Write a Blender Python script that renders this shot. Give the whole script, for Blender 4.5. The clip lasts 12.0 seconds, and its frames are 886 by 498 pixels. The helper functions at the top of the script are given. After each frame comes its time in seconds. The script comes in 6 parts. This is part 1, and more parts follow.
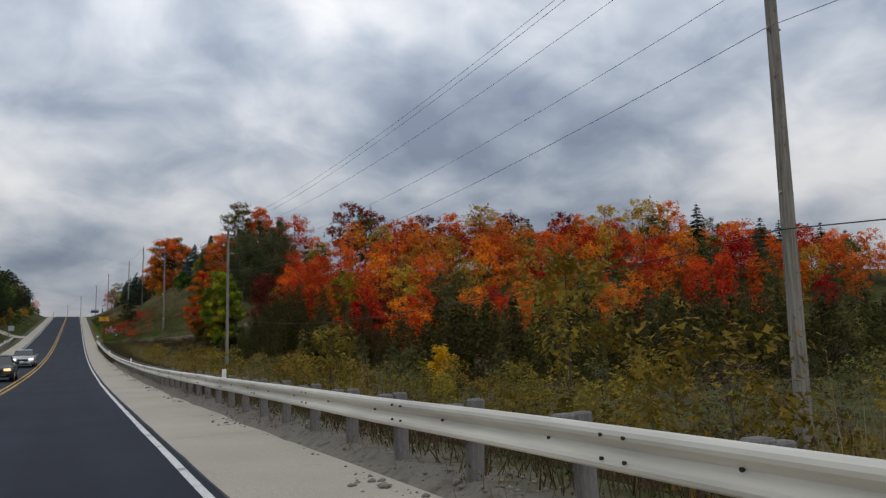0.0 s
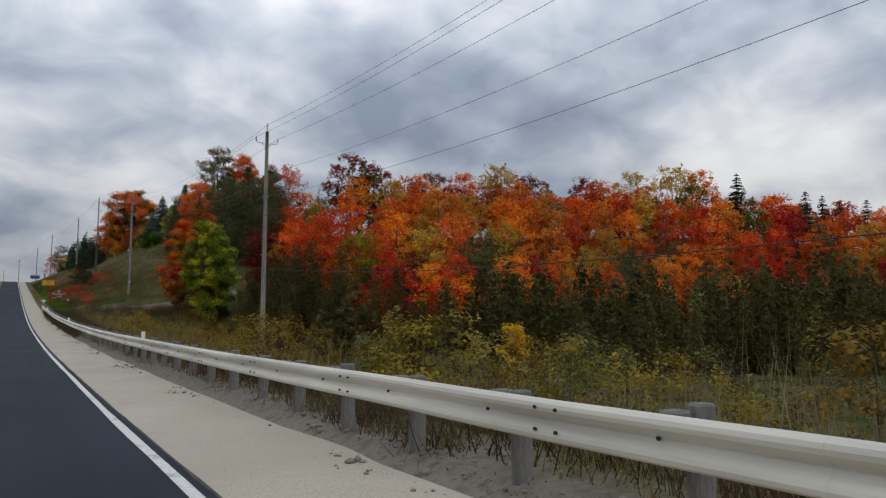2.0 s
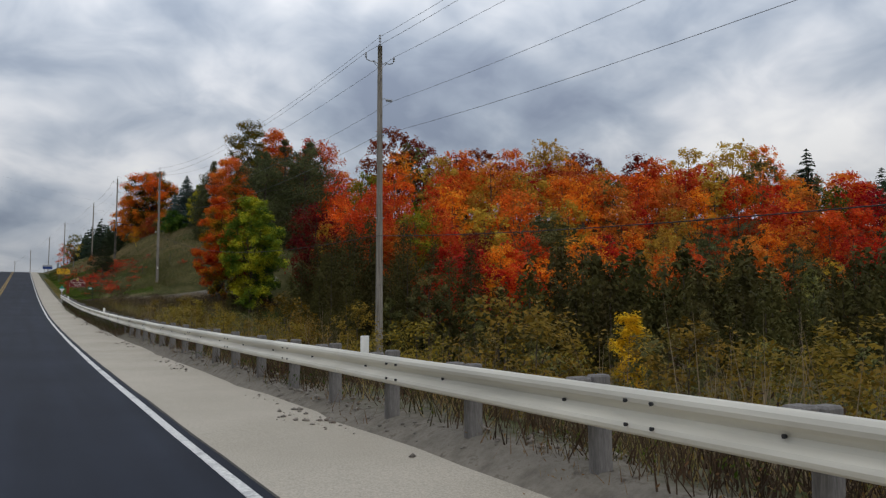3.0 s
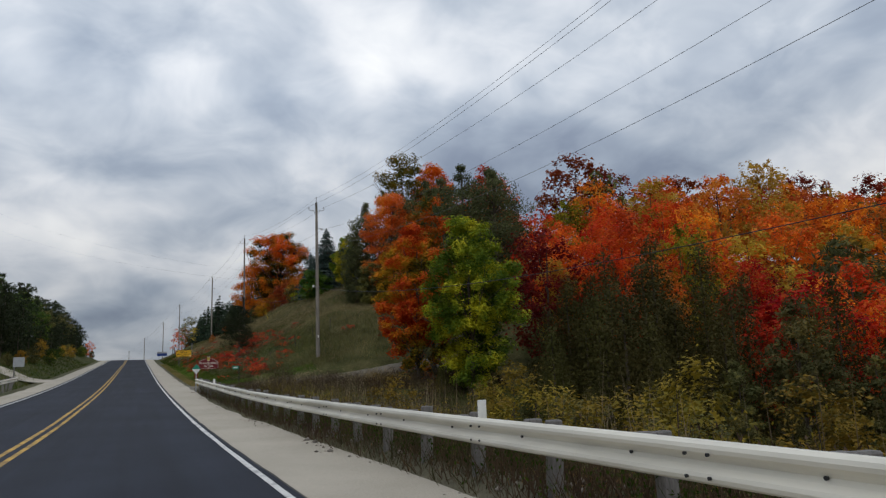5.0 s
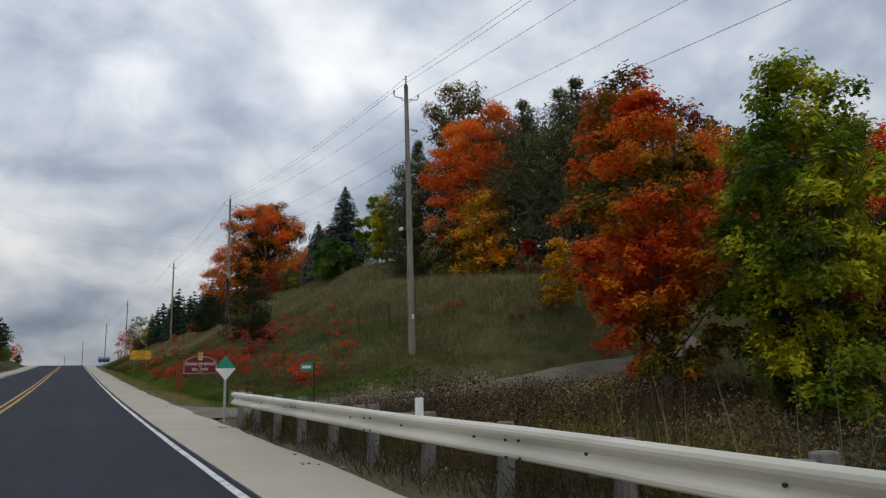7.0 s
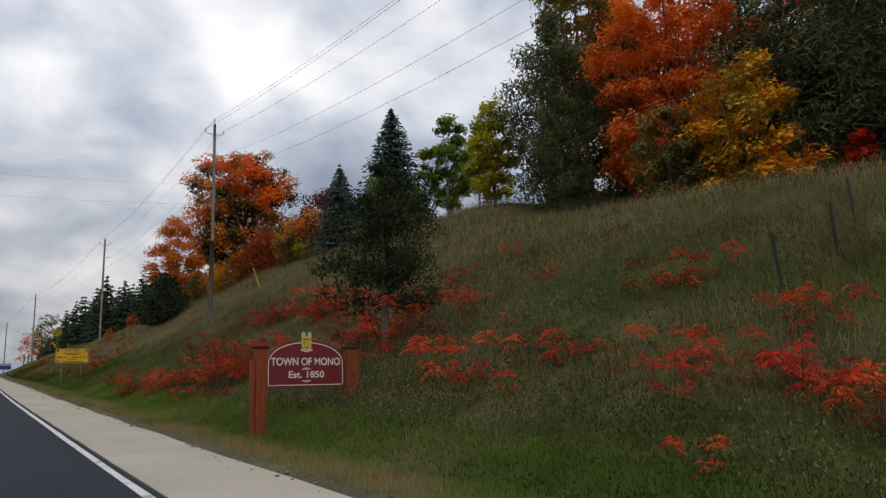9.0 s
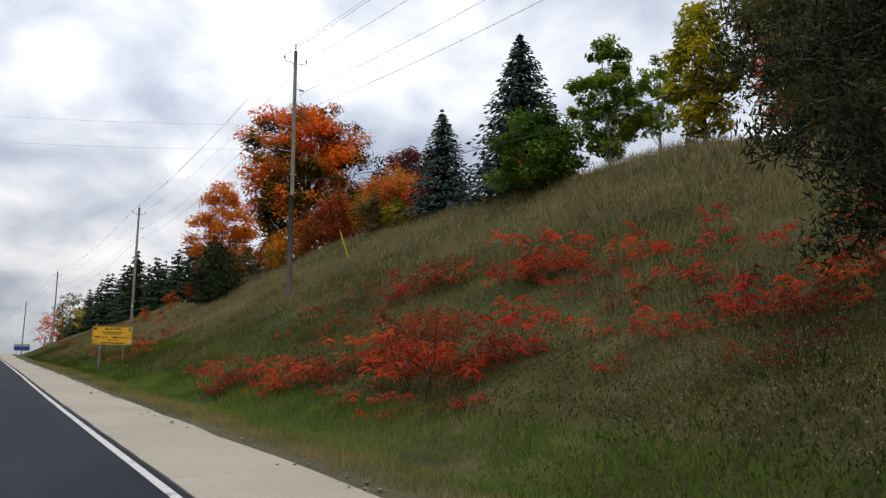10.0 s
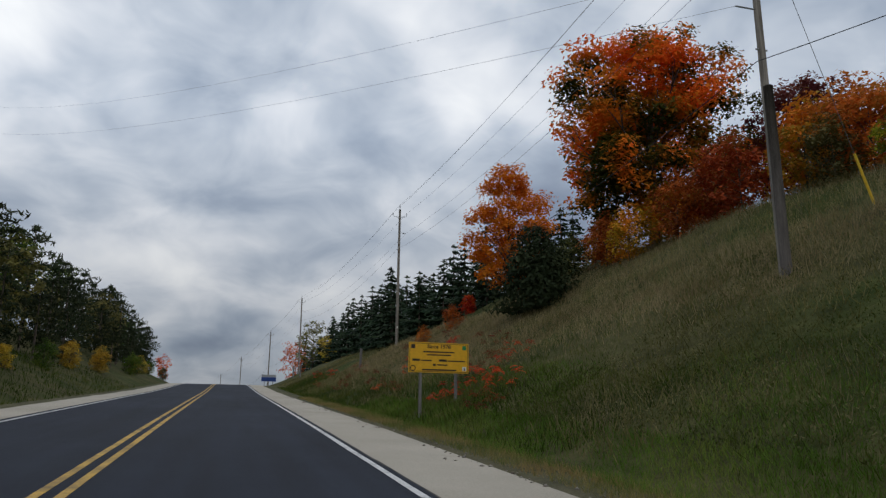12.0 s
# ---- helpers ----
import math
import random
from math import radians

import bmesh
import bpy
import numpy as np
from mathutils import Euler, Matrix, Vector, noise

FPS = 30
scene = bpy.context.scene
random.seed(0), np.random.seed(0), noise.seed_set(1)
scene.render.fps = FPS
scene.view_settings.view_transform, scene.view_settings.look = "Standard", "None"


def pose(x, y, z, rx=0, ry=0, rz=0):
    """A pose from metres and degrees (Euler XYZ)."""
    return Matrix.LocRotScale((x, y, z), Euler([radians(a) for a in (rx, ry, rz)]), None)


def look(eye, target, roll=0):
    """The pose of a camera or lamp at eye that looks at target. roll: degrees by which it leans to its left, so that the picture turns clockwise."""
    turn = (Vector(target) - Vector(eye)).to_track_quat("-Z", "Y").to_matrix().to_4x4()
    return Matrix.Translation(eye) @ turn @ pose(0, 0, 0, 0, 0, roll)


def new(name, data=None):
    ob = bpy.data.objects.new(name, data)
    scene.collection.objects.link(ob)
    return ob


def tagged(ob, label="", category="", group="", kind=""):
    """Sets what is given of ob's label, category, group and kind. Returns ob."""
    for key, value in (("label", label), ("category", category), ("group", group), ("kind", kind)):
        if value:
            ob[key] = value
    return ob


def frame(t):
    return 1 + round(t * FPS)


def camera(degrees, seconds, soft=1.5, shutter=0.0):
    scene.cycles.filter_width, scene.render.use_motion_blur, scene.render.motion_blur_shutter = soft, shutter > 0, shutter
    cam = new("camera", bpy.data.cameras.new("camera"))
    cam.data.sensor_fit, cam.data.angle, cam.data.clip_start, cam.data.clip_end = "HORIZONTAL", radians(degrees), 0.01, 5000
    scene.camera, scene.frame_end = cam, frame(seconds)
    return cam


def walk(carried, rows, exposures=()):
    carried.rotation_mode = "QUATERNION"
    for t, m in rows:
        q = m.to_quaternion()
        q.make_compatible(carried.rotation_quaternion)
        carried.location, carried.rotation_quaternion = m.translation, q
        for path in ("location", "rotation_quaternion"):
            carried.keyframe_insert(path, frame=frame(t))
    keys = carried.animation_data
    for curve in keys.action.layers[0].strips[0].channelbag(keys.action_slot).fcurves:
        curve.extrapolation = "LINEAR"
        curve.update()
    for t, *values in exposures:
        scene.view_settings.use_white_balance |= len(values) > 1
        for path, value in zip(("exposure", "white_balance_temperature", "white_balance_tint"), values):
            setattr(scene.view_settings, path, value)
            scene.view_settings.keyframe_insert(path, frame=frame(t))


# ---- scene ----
cam = camera(61.00, 12.0, soft=1.3)
PATH = [
    (0.0, 0.404, -0.004, 1.346, 96.91, 1.30, -25.91),
    (0.5, 0.267, 6.569, 1.257, 94.67, -0.00, -27.80),
    (1.0, 0.346, 13.395, 1.156, 96.22, 0.35, -28.69),
    (1.5, 0.376, 20.773, 1.119, 95.89, 0.39, -30.03),
    (2.0, 0.285, 27.744, 1.002, 95.42, -0.17, -29.81),
    (2.5, 0.257, 35.215, 0.963, 94.76, -0.34, -29.20),
    (2.7, 0.206, 38.126, 0.947, 94.35, -0.05, -29.31),
    (4.3, -0.019, 61.614, 1.060, 98.61, 1.49, -27.58),
    (4.5, -0.033, 64.988, 1.124, 98.89, 1.58, -26.60),
    (5.0, -0.039, 73.219, 1.232, 100.60, 2.33, -21.84),
    (5.5, -0.106, 81.053, 1.404, 97.76, 1.05, -23.47),
    (6.0, -0.083, 88.837, 1.653, 100.94, 1.31, -24.12),
    (6.5, -0.077, 95.951, 1.870, 102.77, -0.03, -24.94),
    (6.7, -0.107, 98.840, 1.963, 102.07, 0.85, -24.72),
    (8.3, -0.121, 121.072, 3.014, 100.19, 2.12, -31.56),
    (8.5, -0.135, 123.799, 3.146, 101.20, 2.07, -32.07),
    (9.0, -0.139, 130.346, 3.467, 101.70, 2.37, -32.07),
    (9.5, -0.123, 136.703, 3.820, 99.10, 0.22, -32.92),
    (10.0, -0.046, 143.294, 4.225, 101.21, 0.72, -31.33),
    (10.5, -0.005, 149.395, 4.586, 100.06, 1.05, -30.49),
    (11.0, 0.059, 155.351, 4.978, 102.30, 2.10, -28.07),
    (11.5, -0.011, 160.515, 5.309, 104.57, 2.50, -25.64),
    (12.0, -0.566, 164.772, 5.513, 103.61, -0.47, -15.71),
]
walk(cam, [(t, pose(x, y, z, rx, ry, rz)) for t, x, y, z, rx, ry, rz in PATH],
     [(0, -.56, 6650, 11), (2.7, -.44, 6700, 11), (5.0, -.53, 6650, 10), (6.5, -.58, 6650, 10), (8.3, -.20, 7000, 13), (9.0, -.36, 7000, 13), (9.5, -.18, 7050, 13),
      (10, .0, 7050, 13), (10.5, -.10, 7050, 13), (11.3, -.04, 6950, 12), (12, -.68, 6550, 10)])

# ---- sky and sun: a high overcast with brighter rifts ----
SUN_TURN, SUN_HEIGHT = radians(200), radians(42)


def sky():
    world = bpy.data.worlds.new("overcast_sky")
    world.use_nodes = True
    scene.world = world
    nt = world.node_tree
    nt.nodes.clear()
    N, L = nt.nodes.new, nt.links.new
    out, bg = N("ShaderNodeOutputWorld"), N("ShaderNodeBackground")
    co, sep = N("ShaderNodeTexCoord"), N("ShaderNodeSeparateXYZ")
    L(co.outputs["Generated"], sep.inputs[0])

    def math_node(op, a, b=None, c=None):
        n = N("ShaderNodeMath")
        n.operation = op
        for i, v in enumerate((a, b, c)):
            if v is None:
                continue
            if isinstance(v, (int, float)):
                n.inputs[i].default_value = v
            else:
                L(v, n.inputs[i])
        return n.outputs[0]

    # cloud deck: rolls of cloud, lit from above and grey-blue below
    up = math_node("MAXIMUM", sep.outputs["Z"], 0.0)

    # the deck lies flat overhead, so its rolls close up towards the horizon
    rise = math_node("ADD", up, .42)
    deck = N("ShaderNodeCombineXYZ")
    L(math_node("DIVIDE", sep.outputs["X"], rise), deck.inputs[0])
    L(math_node("DIVIDE", sep.outputs["Y"], rise), deck.inputs[1])

    def clouds(scale, detail, rough, warp, shift):
        turn = N("ShaderNodeMapping")
        turn.inputs["Location"].default_value = (SKY_SHIFT[0] + shift, SKY_SHIFT[1], 0)
        L(deck.outputs[0], turn.inputs["Vector"])
        n = N("ShaderNodeTexNoise")
        n.inputs["Scale"].default_value, n.inputs["Detail"].default_value = scale, detail
        n.inputs["Roughness"].default_value, n.inputs["Distortion"].default_value = rough, warp
        L(turn.outputs[0], n.inputs["Vector"])
        return n.outputs["Fac"]

    big, mid, fine = clouds(.9, 2, .45, .1, 0), clouds(2.4, 3, .5, .25, 7), clouds(6.5, 4, .55, .4, 13)
    both = math_node("ADD", math_node("MULTIPLY", big, .42), math_node("MULTIPLY", fine, .20))
    both = math_node("ADD", both, math_node("MULTIPLY", mid, .50))
    ramp = N("ShaderNodeValToRGB")
    stops = [(.43, (.28, .34, .455, 1)), (.49, (.40, .475, .59, 1)), (.545, (.58, .65, .75, 1)), (.595, (.79, .84, .915, 1)), (.67, (1.04, 1.07, 1.10, 1))]
    ramp.color_ramp.elements[0].position, ramp.color_ramp.elements[0].color = stops[0]
    ramp.color_ramp.elements[1].position, ramp.color_ramp.elements[1].color = stops[4]
    for p, c in stops[1:4]:
        ramp.color_ramp.elements.new(p).color = c
    L(both, ramp.inputs[0])
    # overcast: brighter towards the zenith, and a pale band along the horizon
    zen = math_node("MULTIPLY_ADD", math_node("MINIMUM", up, .38), ZENITH, .60)
    # the deck is thinner, and so brighter, towards the west
    zen = math_node("MULTIPLY", zen, math_node("MULTIPLY_ADD", sep.outputs["X"], -.08, 1.03))
    low = N("ShaderNodeMixRGB")
    low.inputs["Color2"].default_value = (.74, .78, .84, 1)
    L(ramp.outputs[0], low.inputs["Color1"])
    band = math_node("MULTIPLY", math_node("POWER", math_node("SUBTRACT", 1.0, math_node("MINIMUM", math_node("MULTIPLY", up, 9.0), 1.0)), 2.0), .35)
    L(band, low.inputs["Fac"])
    # clear air above the deck gives the base tint
    clear = N("ShaderNodeTexSky")
    clear.sky_type = "NISHITA"
    clear.sun_disc, clear.sun_elevation, clear.sun_rotation = False, SUN_HEIGHT, SUN_TURN
    thin = N("ShaderNodeMixRGB")
    thin.blend_type = "ADD"
    thin.inputs["Fac"].default_value = .004
    L(low.outputs[0], thin.inputs["Color1"]), L(clear.outputs[0], thin.inputs["Color2"])
    L(thin.outputs[0], bg.inputs["Color"])
    L(math_node("MULTIPLY", zen, SKY_STRENGTH), bg.inputs["Strength"])
    L(bg.outputs[0], out.inputs[0])


SKY_SHIFT = (5.3, 2.6, 0)
ZENITH = 2.35
SKY_STRENGTH = 0.95
sky()
sun_data = bpy.data.lights.new("sun", "SUN")
sun_data.energy, sun_data.angle, sun_data.color = .45, radians(25), (1.0, .96, .9)
sun = new("sun", sun_data)
sun.matrix_world = look((0, 0, 60), Vector((0, 0, 60)) - Vector((math.sin(SUN_TURN) * math.cos(SUN_HEIGHT), math.cos(SUN_TURN) * math.cos(SUN_HEIGHT), math.sin(SUN_HEIGHT))))

# ---- materials ----
def base_material(name, rough=.8, metal=0.0, spec=.3):
    m = bpy.data.materials.new(name)
    m.use_nodes = True
    b = m.node_tree.nodes["Principled BSDF"]
    b.inputs["Roughness"].default_value, b.inputs["Metallic"].default_value = rough, metal
    b.inputs["Specular IOR Level"].default_value = spec
    return m, m.node_tree, b


def ramp_node(nt, stops, source=None):
    r = nt.nodes.new("ShaderNodeValToRGB")
    e = r.color_ramp.elements
    e[0].position, e[0].color = stops[0][0], (*stops[0][1], 1)
    e[1].position, e[1].color = stops[-1][0], (*stops[-1][1], 1)
    for p, c in stops[1:-1]:
        e.new(p).color = (*c, 1)
    if source:
        nt.links.new(source, r.inputs[0])
    return r.outputs[0]


def noise_node(nt, scale, detail=4, rough=.6, stretch=None, coords="Object"):
    co = nt.nodes.new("ShaderNodeTexCoord")
    src = co.outputs[coords]
    if stretch:
        mp = nt.nodes.new("ShaderNodeMapping")
        mp.inputs["Scale"].default_value = stretch
        nt.links.new(src, mp.inputs[0])
        src = mp.outputs[0]
    n = nt.nodes.new("ShaderNodeTexNoise")
    n.inputs["Scale"].default_value, n.inputs["Detail"].default_value, n.inputs["Roughness"].default_value = scale, detail, rough
    nt.links.new(src, n.inputs["Vector"])
    return n.outputs["Fac"]


def mix_node(nt, fac, a, b, how="MIX"):
    n = nt.nodes.new("ShaderNodeMixRGB")
    n.blend_type = how
    for i, v in enumerate((fac, a, b)):
        if isinstance(v, (int, float)):
            n.inputs[i].default_value = v
        elif isinstance(v, tuple):
            n.inputs[i].default_value = (*v, 1)
        else:
            nt.links.new(v, n.inputs[i])
    return n.outputs[0]


def bump_node(nt, b, height, strength=.3, distance=.02):
    n = nt.nodes.new("ShaderNodeBump")
    n.inputs["Strength"].default_value, n.inputs["Distance"].default_value = strength, distance
    nt.links.new(height, n.inputs["Height"])
    nt.links.new(n.outputs[0], b.inputs["Normal"])


def worn(name, light, dark, scale=3.0, fine=40.0, rough=.8, metal=0.0, spec=.3, stretch=None, bump=.25, depth=.01, low=.3, high=.7):
    """A surface with broad stains and fine grain between two colours."""
    m, nt, b = base_material(name, rough, metal, spec)
    broad, grain = noise_node(nt, scale, 5, .6, stretch), noise_node(nt, fine, 3, .6, stretch)
    c = ramp_node(nt, [(low, dark), (high, light)], broad)
    g = ramp_node(nt, [(.3, (.72, .72, .72)), (.7, (1.15, 1.15, 1.15))], grain)
    nt.links.new(mix_node(nt, 1.0, c, g, "MULTIPLY"), b.inputs["Base Color"])
    if bump:
        bump_node(nt, b, grain, bump, depth)
    return m


def plain(name, colour, rough=.6, metal=0.0, spec=.4):
    m, nt, b = base_material(name, rough, metal, spec)
    g = ramp_node(nt, [(.3, tuple(v * .85 for v in colour)), (.7, tuple(min(v * 1.08, 1) for v in colour))], noise_node(nt, 6, 5, .65))
    nt.links.new(g, b.inputs["Base Color"])
    return m


def leafy(name, colours, through_light=.42, spread=.10, rough=.65, patch=.45, bough_share=.55):
    """Foliage: each spray takes its own colour from the ramp, each plant its own cast."""
    m, nt, b = base_material(name, rough, 0, .06)
    N, L = nt.nodes.new, nt.links.new
    geo, info = N("ShaderNodeNewGeometry"), N("ShaderNodeObjectInfo")
    n = len(colours)
    # boughs turn colour together: broad patches over the plant, then leaf by leaf
    shift, co, cloud = N("ShaderNodeVectorMath"), N("ShaderNodeTexCoord"), N("ShaderNodeTexNoise")
    L(co.outputs["Object"], shift.inputs[0])
    wander = N("ShaderNodeMath")
    wander.operation = "MULTIPLY"
    wander.inputs[1].default_value = 90.0
    L(info.outputs["Random"], wander.inputs[0]), L(wander.outputs[0], shift.inputs[1])
    cloud.inputs["Scale"].default_value, cloud.inputs["Detail"].default_value = patch, 1.5
    L(shift.outputs[0], cloud.inputs["Vector"])
    bough = N("ShaderNodeMapRange")
    bough.inputs["From Min"].default_value, bough.inputs["From Max"].default_value = .38, .62
    L(cloud.outputs["Fac"], bough.inputs["Value"])
    where = N("ShaderNodeMix")
    where.inputs[0].default_value = bough_share
    L(geo.outputs["Random Per Island"], where.inputs[2]), L(bough.outputs[0], where.inputs[3])
    c = ramp_node(nt, [(.12 + .76 * i / (n - 1), q) for i, q in enumerate(colours)], where.outputs[0])
    hsv = N("ShaderNodeHueSaturation")
    hue = N("ShaderNodeMapRange")
    hue.inputs["To Min"].default_value, hue.inputs["To Max"].default_value = .5 - spread * .16, .5 + spread * .16
    val = N("ShaderNodeMapRange")
    val.inputs["To Min"].default_value, val.inputs["To Max"].default_value = 1 - spread * 2, 1 + spread * 2
    L(info.outputs["Random"], hue.inputs["Value"]), L(info.outputs["Random"], val.inputs["Value"])
    L(hue.outputs[0], hsv.inputs["Hue"]), L(val.outputs[0], hsv.inputs["Value"]), L(c, hsv.inputs["Color"])
    L(hsv.outputs[0], b.inputs["Base Color"])
    t, mix = N("ShaderNodeBsdfTranslucent"), N("ShaderNodeMixShader")
    L(hsv.outputs[0], t.inputs[0])
    mix.inputs[0].default_value = through_light
    L(b.outputs[0], mix.inputs[1]), L(t.outputs[0], mix.inputs[2])
    L(mix.outputs[0], nt.nodes["Material Output"].inputs[0])
    return m


def make_ground():
    m, nt, b = base_material("meadow_ground", .95, 0, .1)
    N, L = nt.nodes.new, nt.links.new
    broad, mid, fine = noise_node(nt, .09, 5, .6), noise_node(nt, .7, 5, .65), noise_node(nt, 9, 4, .7)
    dry = ramp_node(nt, [(.3, (.045, .046, .016)), (.5, (.082, .078, .030)), (.7, (.125, .110, .050))], mid)
    green = ramp_node(nt, [(.3, (.020, .032, .006)), (.5, (.040, .058, .011)), (.7, (.075, .090, .022))], mid)
    c = mix_node(nt, ramp_node(nt, [(.38, (0, 0, 0)), (.54, (1, 1, 1))], broad), green, dry)
    g = ramp_node(nt, [(.25, (.55, .55, .55)), (.75, (1.35, 1.35, 1.3))], fine)
    c = mix_node(nt, 1.0, c, g, "MULTIPLY")
    # bare grit along the paving's edge
    pos, sep = N("ShaderNodeNewGeometry"), N("ShaderNodeSeparateXYZ")
    L(pos.outputs["Position"], sep.inputs[0])
    wob = N("ShaderNodeMath")
    wob.operation = "MULTIPLY_ADD"
    L(noise_node(nt, .8, 4, .7), wob.inputs[0])
    wob.inputs[1].default_value = 2.6
    L(sep.outputs["X"], wob.inputs[2])
    grit = ramp_node(nt, [(.33, (.15, .13, .105)), (.55, (.24, .215, .175)), (.7, (.085, .065, .05))], noise_node(nt, 3.5, 5, .7))
    edge = N("ShaderNodeMapRange")
    edge.inputs["From Min"].default_value, edge.inputs["From Max"].default_value = 5.1, 6.2
    edge.inputs["To Min"].default_value, edge.inputs["To Max"].default_value = 1, 0
    L(wob.outputs[0], edge.inputs["Value"])
    inner = N("ShaderNodeMath")
    inner.operation = "GREATER_THAN"
    inner.inputs[1].default_value = -8.6
    L(sep.outputs["X"], inner.inputs[0])
    both = N("ShaderNodeMath")
    both.operation = "MULTIPLY"
    L(edge.outputs[0], both.inputs[0]), L(inner.outputs[0], both.inputs[1])
    along = N("ShaderNodeMapRange")
    along.inputs["From Min"].default_value, along.inputs["From Max"].default_value = 66, 88
    along.inputs["To Min"].default_value, along.inputs["To Max"].default_value = 1, .25
    L(sep.outputs["Y"], along.inputs["Value"])
    some = N("ShaderNodeMath")
    some.operation = "MULTIPLY"
    L(both.outputs[0], some.inputs[0]), L(along.outputs[0], some.inputs[1])
    c = mix_node(nt, some.outputs[0], c, grit)
    L(c, b.inputs["Base Color"])
    bump_node(nt, b, fine, .6, .08)
    return m


def make_asphalt():
    m, nt, b = base_material("asphalt", .85, 0, .22)
    N, L = nt.nodes.new, nt.links.new
    broad, streak, grain = noise_node(nt, .25, 4, .6), noise_node(nt, 1.0, 4, .6, (1.6, .035, 1)), noise_node(nt, 120, 2, .6)
    c = ramp_node(nt, [(.3, (.012, .0155, .025)), (.7, (.021, .026, .039))], broad)
    s = ramp_node(nt, [(.35, (.8, .8, .8)), (.7, (1.3, 1.3, 1.3))], streak)
    g = ramp_node(nt, [(.3, (.75, .75, .75)), (.75, (1.35, 1.35, 1.35))], grain)
    L(mix_node(nt, 1.0, mix_node(nt, 1.0, c, s, "MULTIPLY"), g, "MULTIPLY"), b.inputs["Base Color"])
    bump_node(nt, b, grain, .35, .006)
    return m


def make_pole_wood():
    m, nt, b = base_material("weathered_pole_wood", .9, 0, .15)
    grain, knots, blot = noise_node(nt, 6, 5, .7, (4, 4, .12)), noise_node(nt, 2.4, 3, .8, (3, 3, 1.3)), noise_node(nt, .7, 4, .6)
    c = ramp_node(nt, [(.3, (.12, .105, .09)), (.55, (.28, .255, .22)), (.75, (.40, .375, .335))], grain)
    k = ramp_node(nt, [(.28, (.35, .32, .3)), (.40, (1, 1, 1))], knots)
    v = ramp_node(nt, [(.3, (.75, .75, .75)), (.7, (1.15, 1.13, 1.1))], blot)
    nt.links.new(mix_node(nt, 1.0, mix_node(nt, 1.0, c, k, "MULTIPLY"), v, "MULTIPLY"), b.inputs["Base Color"])
    bump_node(nt, b, grain, .5, .01)
    return m


M = {
    "ground": make_ground(),
    "asphalt": make_asphalt(),
    "shoulder": worn("pale_paved_shoulder", (.53, .475, .39), (.42, .375, .30), .35, 60, .92, 0, .2, None, .3, .006),
    "driveway": worn("gravel_driveway", (.24, .215, .175), (.15, .135, .105), .8, 22, .95, 0, .1, None, .8, .02),
    "white_line": worn("worn_white_road_paint", (.72, .71, .68), (.26, .26, .26), 2.6, 30, .7, 0, .3, None, .2, .003, .30, .46),
    "yellow_line": worn("worn_yellow_road_paint", (.66, .40, .07), (.26, .17, .06), 1.6, 30, .7, 0, .3, None, .2, .003, .32, .62),
    "crack": worn("dark_crack_filler", (.11, .10, .085), (.05, .047, .042), 6, 60, .9),
    "pole": make_pole_wood(),
    "post_wood": worn("grey_guardrail_timber", (.26, .245, .23), (.13, .122, .115), 3, 30, .9, 0, .15, (3, 3, .4)),
    "rail": worn("pale_weathered_steel", (.70, .665, .575), (.59, .56, .47), .5, 3, .55, .1, .4, (1, .12, 1), .0),
    "steel": plain("grey_galvanised_steel", (.42, .43, .44), .45, .7),
    "dark_steel": plain("dark_painted_steel", (.03, .03, .032), .6, .3),
    "porcelain": plain("grey_porcelain", (.35, .36, .38), .3, 0, .5),
    "cable": plain("black_cable", (.03, .03, .032), .6),
    "wire": plain("aluminium_wire", (.16, .165, .175), .5, .5),
    "reflector": plain("white_reflector_plastic", (.78, .77, .72), .5),
}


